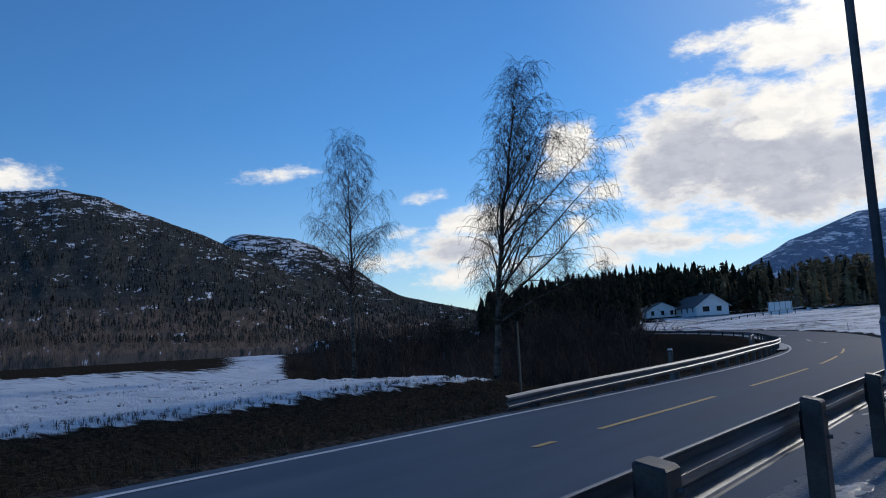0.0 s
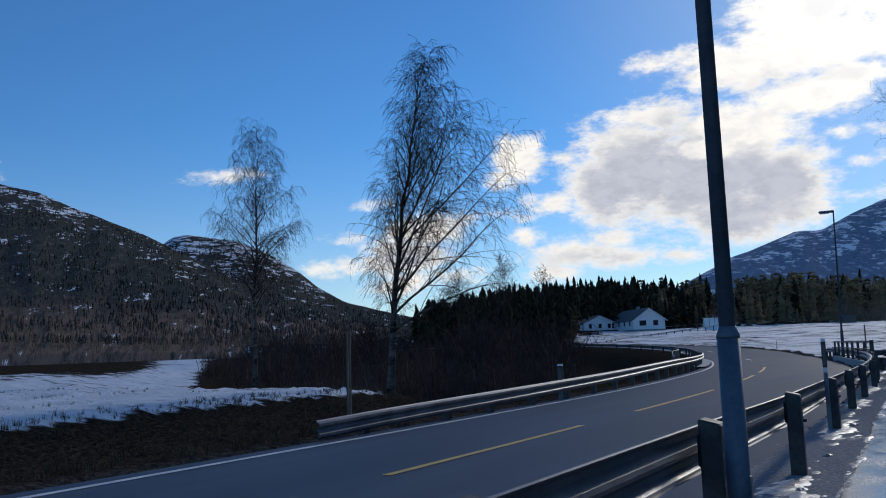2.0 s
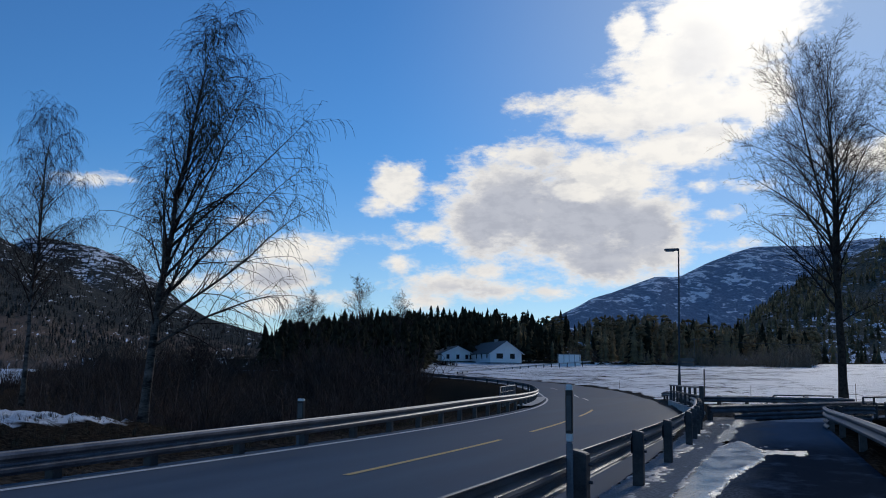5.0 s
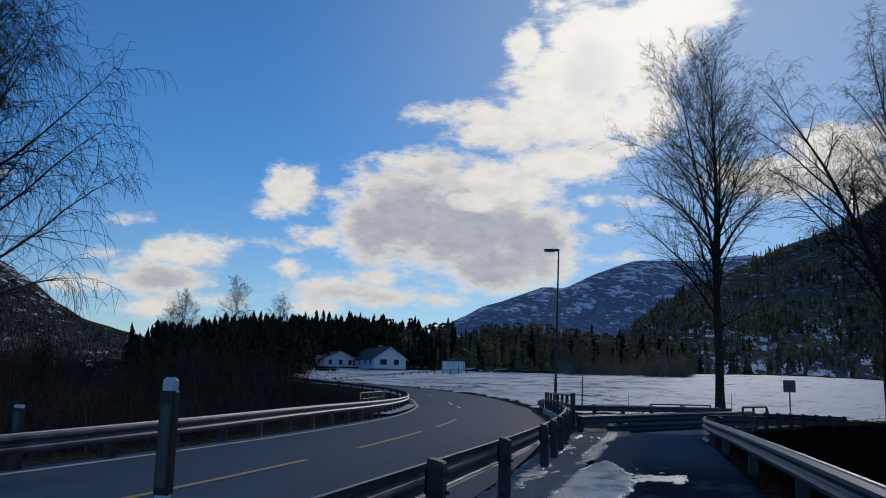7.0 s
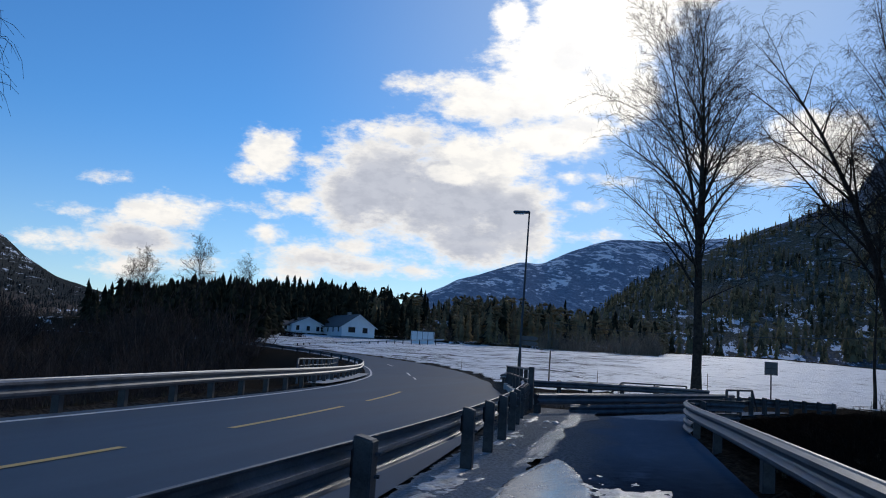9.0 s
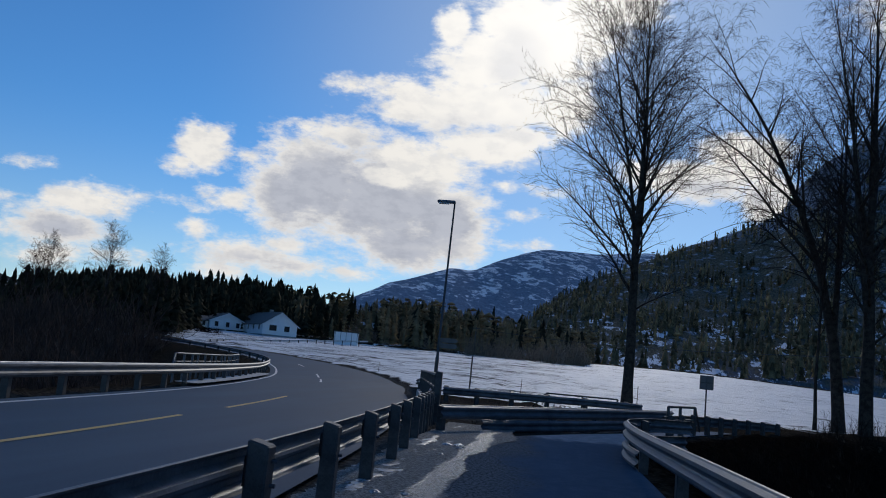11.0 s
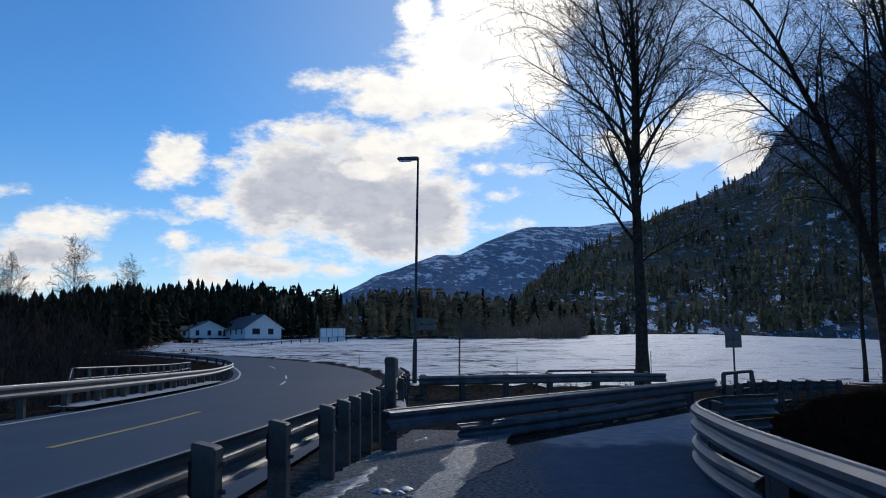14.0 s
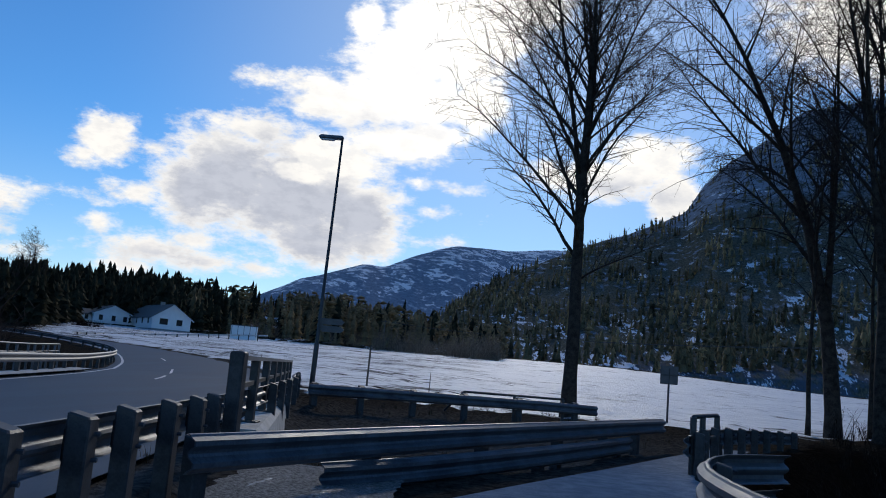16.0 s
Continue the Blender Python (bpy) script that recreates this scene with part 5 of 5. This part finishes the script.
# ---------------------------------------------------------------- bridge railings
def railing(name, points, tall, gap, bars, label, mat, base=0.0, tube=0.03, slope_start=False, slope_end=False):
    """A tube railing: posts every gap metres and level bars."""
    line = glide(points, 0.5)
    o = line[0]
    r = thing(name, o.x, o.y, o.z, label, "railing")
    pts = [p - o for p in line]
    for b in bars:
        part("bar", Shape().tube([p + Vector((0, 0, b)) for p in pts], tube if b == bars[-1] else tube * 0.75, 6), mat, r, smooth=True)
    run = 0.0
    for a, b in zip(pts, pts[1:]):
        if run <= 0:
            part("post", Shape().box(a.x - 0.035, a.y - 0.035, a.z - 0.3, a.x + 0.035, a.y + 0.035, a.z + tall, 0.006), mat, r)
            run += gap
        run -= (b - a).length
    a = pts[-1]
    part("post", Shape().box(a.x - 0.035, a.y - 0.035, a.z - 0.3, a.x + 0.035, a.y + 0.035, a.z + tall, 0.006), mat, r)
    if slope_start:
        d = (pts[0] - pts[1]).normalized()
        part("brace", Shape().tube([pts[0] + Vector((0, 0, bars[-1])), pts[0] + d * 0.5 + Vector((0, 0, 0.1))], tube, 6), mat, r, smooth=True)
    if slope_end:
        d = (pts[-1] - pts[-2]).normalized()
        part("brace", Shape().tube([pts[-1] + Vector((0, 0, bars[-1])), pts[-1] + d * 0.5 + Vector((0, 0, 0.1))], tube, 6), mat, r, smooth=True)
    return r


railing("bridge_railing", [(-11.87, 47.8, 0.0), (-12.95, 52.5, 0.0), (-14.6, 59.5, 0.0), (-16.5, 66, 0.05)], 0.80, 1.35, (0.26, 0.53, 0.80), "pale galvanised tube railing of the road bridge", STEEL, slope_start=True)
railing("bridge_railing", [(3.0, 42.2, 0.0), (3.45, 43.4, 0.0), (4.0, 44.6, 0.0)], 0.72, 1.2, (0.40, 0.72), "short dark tube railing at the footbridge end", DARK, slope_end=True)
railing("bridge_railing", [(0.1, 52.75, 0.0), (1.4, 53.3, 0.0), (2.7, 53.8, 0.0)], 0.60, 1.2, (0.36, 0.60), "dark tube railing behind the side road's guard rail", DARK, slope_start=True)

parapet = thing("bridge_parapet", -2.152, 39.3, 0.0, "heavy steel posts on a concrete bridge edge", "parapet")
part("end_post", Shape().box(-0.07, -0.09, -0.1, 0.07, 0.09, 1.04, 0.015), POST, parapet, "tall pale end post")
for k in range(1, 8):
    px, py = -0.411 * k, 2.43 * k
    post = part("post", Shape().box(px - 0.05, py - 0.06, 0.20, px + 0.05, py + 0.06, 0.96, 0.008), DARK, parapet)
    part("base_plate", Shape().box(px - 0.11, py - 0.13, 0.20, px + 0.11, py + 0.13, 0.222, 0.006), DARK, post)
part("top_rail", Shape().sweep([(-0.02, 0.0, 0.955), (-2.90, 17.1, 0.955)], [(-0.07, 0.0), (0.07, 0.0), (0.07, 0.05), (-0.07, 0.05)]), STEEL, parapet, "flat galvanised top rail")
part("middle_rail", Shape().sweep([(-0.02, 0.0, 0.66), (-2.90, 17.1, 0.66)], [(-0.03, 0.0), (0.03, 0.0), (0.03, 0.05), (-0.03, 0.05)]), DARK, parapet)
edge = Shape()
edge.sweep([(-0.20, 1.3, 0.0), (-1.2, 7.2, 0.0), (-2.9, 17.2, 0.0)], [(-0.16, -0.6), (0.34, -0.6), (0.22, 0.12), (0.14, 0.20), (-0.16, 0.20)])
part("edge_beam", edge, CONCRETE, parapet, "pale concrete edge beam")


# ---------------------------------------------------------------- house and shed
def gable_house(house, x0, x1, y0, y1, low, eave, ridge, across, windows):
    """One wing: walls with plinth, a pitched roof with overhang. across: the ridge runs along y."""
    walls = Shape().box(x0, y0, low, x1, y1, eave)
    roof = Shape()
    o, t = 0.45, 0.18
    if across:
        m = (x0 + x1) / 2
        drop = (ridge - eave) / (m - x0) * o
        prof = [(x0 - o, eave - drop), (m, ridge), (x1 + o, eave - drop), (x1 + o, eave - drop + t), (m, ridge + t), (x0 - o, eave - drop + t)]
        for y in (y0 - o, y1 + o):
            roof.points += [(x, y, z) for x, z in prof]
        k = len(walls.points)
        walls.points += [(x0, y0, eave), (x1, y0, eave), (m, y0, ridge), (x0, y1, eave), (x1, y1, eave), (m, y1, ridge)]
        walls.faces += [(k, k + 1, k + 2), (k + 4, k + 3, k + 5)]
    else:
        m = (y0 + y1) / 2
        drop = (ridge - eave) / (m - y0) * o
        prof = [(y0 - o, eave - drop), (m, ridge), (y1 + o, eave - drop), (y1 + o, eave - drop + t), (m, ridge + t), (y0 - o, eave - drop + t)]
        for x in (x0 - o, x1 + o):
            roof.points += [(x, y, z) for y, z in prof]
        k = len(walls.points)
        walls.points += [(x0, y0, eave), (x0, y1, eave), (x0, m, ridge), (x1, y0, eave), (x1, y1, eave), (x1, m, ridge)]
        walls.faces += [(k + 1, k, k + 2), (k + 3, k + 4, k + 5)]
    roof.faces += [(k2, (k2 + 1) % 6, (k2 + 1) % 6 + 6, k2 + 6) for k2 in range(6)] + [(5, 4, 3, 2, 1, 0), (6, 7, 8, 9, 10, 11)]
    part("wall", walls, WALL, house)
    part("roof", roof, ROOF, house, "dark roof with white edge boards")
    for edge in ((0, 1), (1, 2)):
        rows = [roof.points[k] for k in edge]
        rows = [Vector(p) + (Vector((0, -0.03, -0.04)) if across else Vector((-0.03, 0, -0.04))) for p in rows]
        part("barge_board", Shape().tube(rows, 0.11, 4), WHITE, house, "white edge board")
    part("plinth", Shape().box(x0 - 0.04, y0 - 0.04, low - 0.8, x1 + 0.04, y1 + 0.04, low + 0.35), STONE, house)
    for side, u, z, wd, ht in windows:
        win = part("window", Shape().box(-wd / 2 - 0.08, -0.05, -ht / 2 - 0.08, wd / 2 + 0.08, 0.02, ht / 2 + 0.08, 0.01), WHITE, house)
        pane = part("pane", Shape().box(-wd / 2, -0.07, -ht / 2, wd / 2, -0.045, ht / 2), GLASS, win)
        if side == "front":
            win.matrix_basis = pose(u, y0, z)
        else:
            win.matrix_basis = pose(x0, u, z, 0, 0, -90)


HX, HY = -58.2, 189.7
HZ = 4.45
house = thing("house", HX, HY, HZ, "white wooden house with dark pitched roof and small windows", "house", turn=38)
gable_house(house, 0.0, 7.4, 0.0, 17.0, 0.0, 2.5, 5.0, True, [("front", 2.2, 1.75, 1.5, 1.1), ("front", 5.2, 1.75, 1.1, 1.1), ("side", 2.0, 1.8, 0.7, 1.1), ("side", 5.5, 1.8, 0.7, 1.1), ("side", 9.0, 1.8, 0.7, 1.1)])
gable_house(house, -7.4, -0.02, 12.0, 20.0, 0.0, 2.5, 4.1, True, [("front", -1.4, 1.7, 0.7, 1.0), ("front", -3.6, 1.7, 0.7, 1.0), ("front", -6.0, 1.7, 0.7, 1.0)])
gable_house(house, -10.6, -7.42, 13.5, 19.0, 0.0, 2.2, 3.1, False, [("front", -8.3, 1.6, 0.6, 0.9), ("front", -9.7, 1.6, 0.6, 0.9)])
part("chimney", Shape().box(3.4, 6.0, 4.3, 4.1, 6.7, 5.7), STONE, house)
shed = thing("shed", -41.4, 182.7, 4.75, "low white flat-roofed shed at the snowy field", "shed", turn=12)
part("wall", Shape().box(0, 0, -1.0, 4.6, 2.6, 1.62, 0.03), WALL, shed)
part("roof", Shape().box(-0.15, -0.15, 1.62, 4.75, 2.75, 1.75, 0.03), ROOF, shed)
for k in range(5):
    part("batten", Shape().box(0.12 + 1.06 * k, -0.04, -0.2, 0.22 + 1.06 * k, 0.0, 1.6), STONE, shed)
hx, hy = np.random.RandomState(31).uniform(-61.5, -57.2, 70), np.random.RandomState(32).uniform(164.0, 166.5, 70)
hedge = strew("hedge", [bush(9, k) for k in range(300, 304)], land(hx, hy), np.random.RandomState(33).uniform(0.9, 1.35, 70), SHADED_BRUSH, "dark clipped leafless hedge below the white house", "hedge", 31)
barrier("guard_rail", [(1.46, 33.2, 0.24), (1.44, 34.8, 0.23), (1.62, 36.6, 0.22), (2.2, 38.2, 0.22), (3.0, 39.1, 0.22)], -1, "low second steel beam at the rounded end of the guard rail", [35.5, 37.5], rise=-0.03, group="guard rails")
barrier("guard_rail", [(-40.7, 119.8, 2.07), (-42.0, 132.0, 2.40), (-42.7, 144.6, 2.88), (-39.3, 163.4, 3.99), (-34.4, 181.6, 5.1)], -1, "pale guard rail along the farm road below the house", [121 + 3 * k for k in range(20)], rise=-0.02, group="guard rails", beam_mat=LINE)

# ---------------------------------------------------------------- grass, wires and fence
def tuft(blades, seed):
    """One unit-high tuft of bent dry grass."""
    r = np.random.RandomState(seed)
    V, T = [], []
    for k in range(blades):
        a, lean, h = r.uniform(0, 6.28), r.uniform(0.1, 0.7), r.uniform(0.5, 1.0)
        c, q = np.array([math.cos(a), math.sin(a), 0]), np.array([-math.sin(a), math.cos(a), 0])
        foot = np.array([r.normal(0, 0.15), r.normal(0, 0.15), -0.02])
        mid, top = foot + c * lean * 0.35 + np.array([0, 0, h * 0.6]), foot + c * lean + np.array([0, 0, h])
        base = len(V)
        V += [tuple(foot - q * 0.018), tuple(foot + q * 0.018), tuple(mid - q * 0.012), tuple(mid + q * 0.012), tuple(top)]
        T += [(base, base + 1, base + 3), (base, base + 3, base + 2), (base + 2, base + 3, base + 4)]
    return np.array(V), np.array(T)


TUFTS = [tuft(14, k) for k in range(80, 86)]
gy1 = rs.uniform(-6, 34, 3600)
gx1 = np.interp(gy1, CY[CY < 60], CX[CY < 60]) - 3.0 - 9.5 * rs.uniform(0, 1, 3600) ** 0.8
strew("dry_grass", TUFTS, land(gx1, gy1), rs.uniform(0.06, 0.24, 3600), STRAW, "matted dry brown grass on the road bank", "grass", 9)
rows = rs.randint(0, 6, 1500)
gx2 = -17.5 - rows * 3.6 + rs.normal(0, 0.35, 1500)
gy2 = 4 + rs.uniform(0, 1, 1500) * 40
keep = (np.degrees(np.arctan2(gx2, gy2)) < -31) & (np.sin(gy2 * 0.7 + rows * 2.0) > -0.2)
strew("stubble", TUFTS, land(gx2[keep], gy2[keep]), rs.uniform(0.05, 0.17, keep.sum()), STRAW, "rows of dry stubble poking through field snow", "grass", 10)
gx3, gy3 = rs.uniform(-3, 16, 700), rs.uniform(38, 60, 700)
keep = (gx3 > path_edges(gy3)[1] + 2.5) | ((gx3 < path_edges(gy3)[0] - 0.5) & (gy3 > 39)) | (gy3 > 54)
strew("dry_grass", TUFTS, land(gx3[keep], gy3[keep]), rs.uniform(0.06, 0.22, keep.sum()), STRAW, "dry grass round the path's end", "grass", 11)
gx4, gy4 = 1.95 + rs.uniform(0, 4, 900) ** 1.2 * 0.6, rs.uniform(2, 35, 900)
gx4, gy4 = gx4[:260], gy4[:260]
strew("dry_grass", TUFTS, land(gx4, gy4), rs.uniform(0.06, 0.2, 260), STRAW, "dry grass on the slope beside the footpath", "grass", 12)

wires = thing("power_line", 40.0, 92.0, float(ground_height(40.0, 92.0)), "wooden pole power line crossing the field edge", "power line")
for ex, ey in ((0.0, 0.0), (-56.0, 110.0)):
    ez = float(ground_height(40 + ex, 92 + ey)) - float(ground_height(40.0, 92.0))
    part("pole", Shape().tube([(ex, ey, ez - 0.3), (ex, ey, ez + 6.0)], [0.13, 0.09], 8), WOOD, wires)
    part("crossarm", Shape().box(ex - 0.8, ey - 0.05, ez + 5.6, ex + 0.8, ey + 0.05, ez + 5.72), WOOD, wires)
ez = float(ground_height(-16.0, 202.0)) - float(ground_height(40.0, 92.0))
for side in (-0.7, 0.0, 0.7):
    part("wire", Shape().tube([(side - 56.0 * f, 110.0 * f, 5.75 + ez * f - 6.0 * f * (1 - f)) for f in np.linspace(0, 1, 13)], 0.016, 4), DARK, wires)
fence = thing("field_fence", 25.0, 66.0, float(ground_height(25.0, 66.0)), "row of short wooden fence posts in snow", "fence")
for k in range(10):
    fx, fy = 25.0 + k * 0.9, 66.0 - k * 1.1
    fz = float(ground_height(fx, fy)) - float(ground_height(25.0, 66.0))
    part("post", Shape().tube([(k * 0.9, -k * 1.1, fz - 0.3), (k * 0.9 + random.uniform(-0.04, 0.04), -k * 1.1, fz + 1.0)], [0.05, 0.045], 6), WOOD, fence)

# the plan is brought to its true size
for ob in list(scene.objects):
    if ob.parent is None and ob.type in ("MESH", "EMPTY"):
        ob.matrix_basis = Matrix.Scale(SIZE, 4) @ ob.matrix_basis
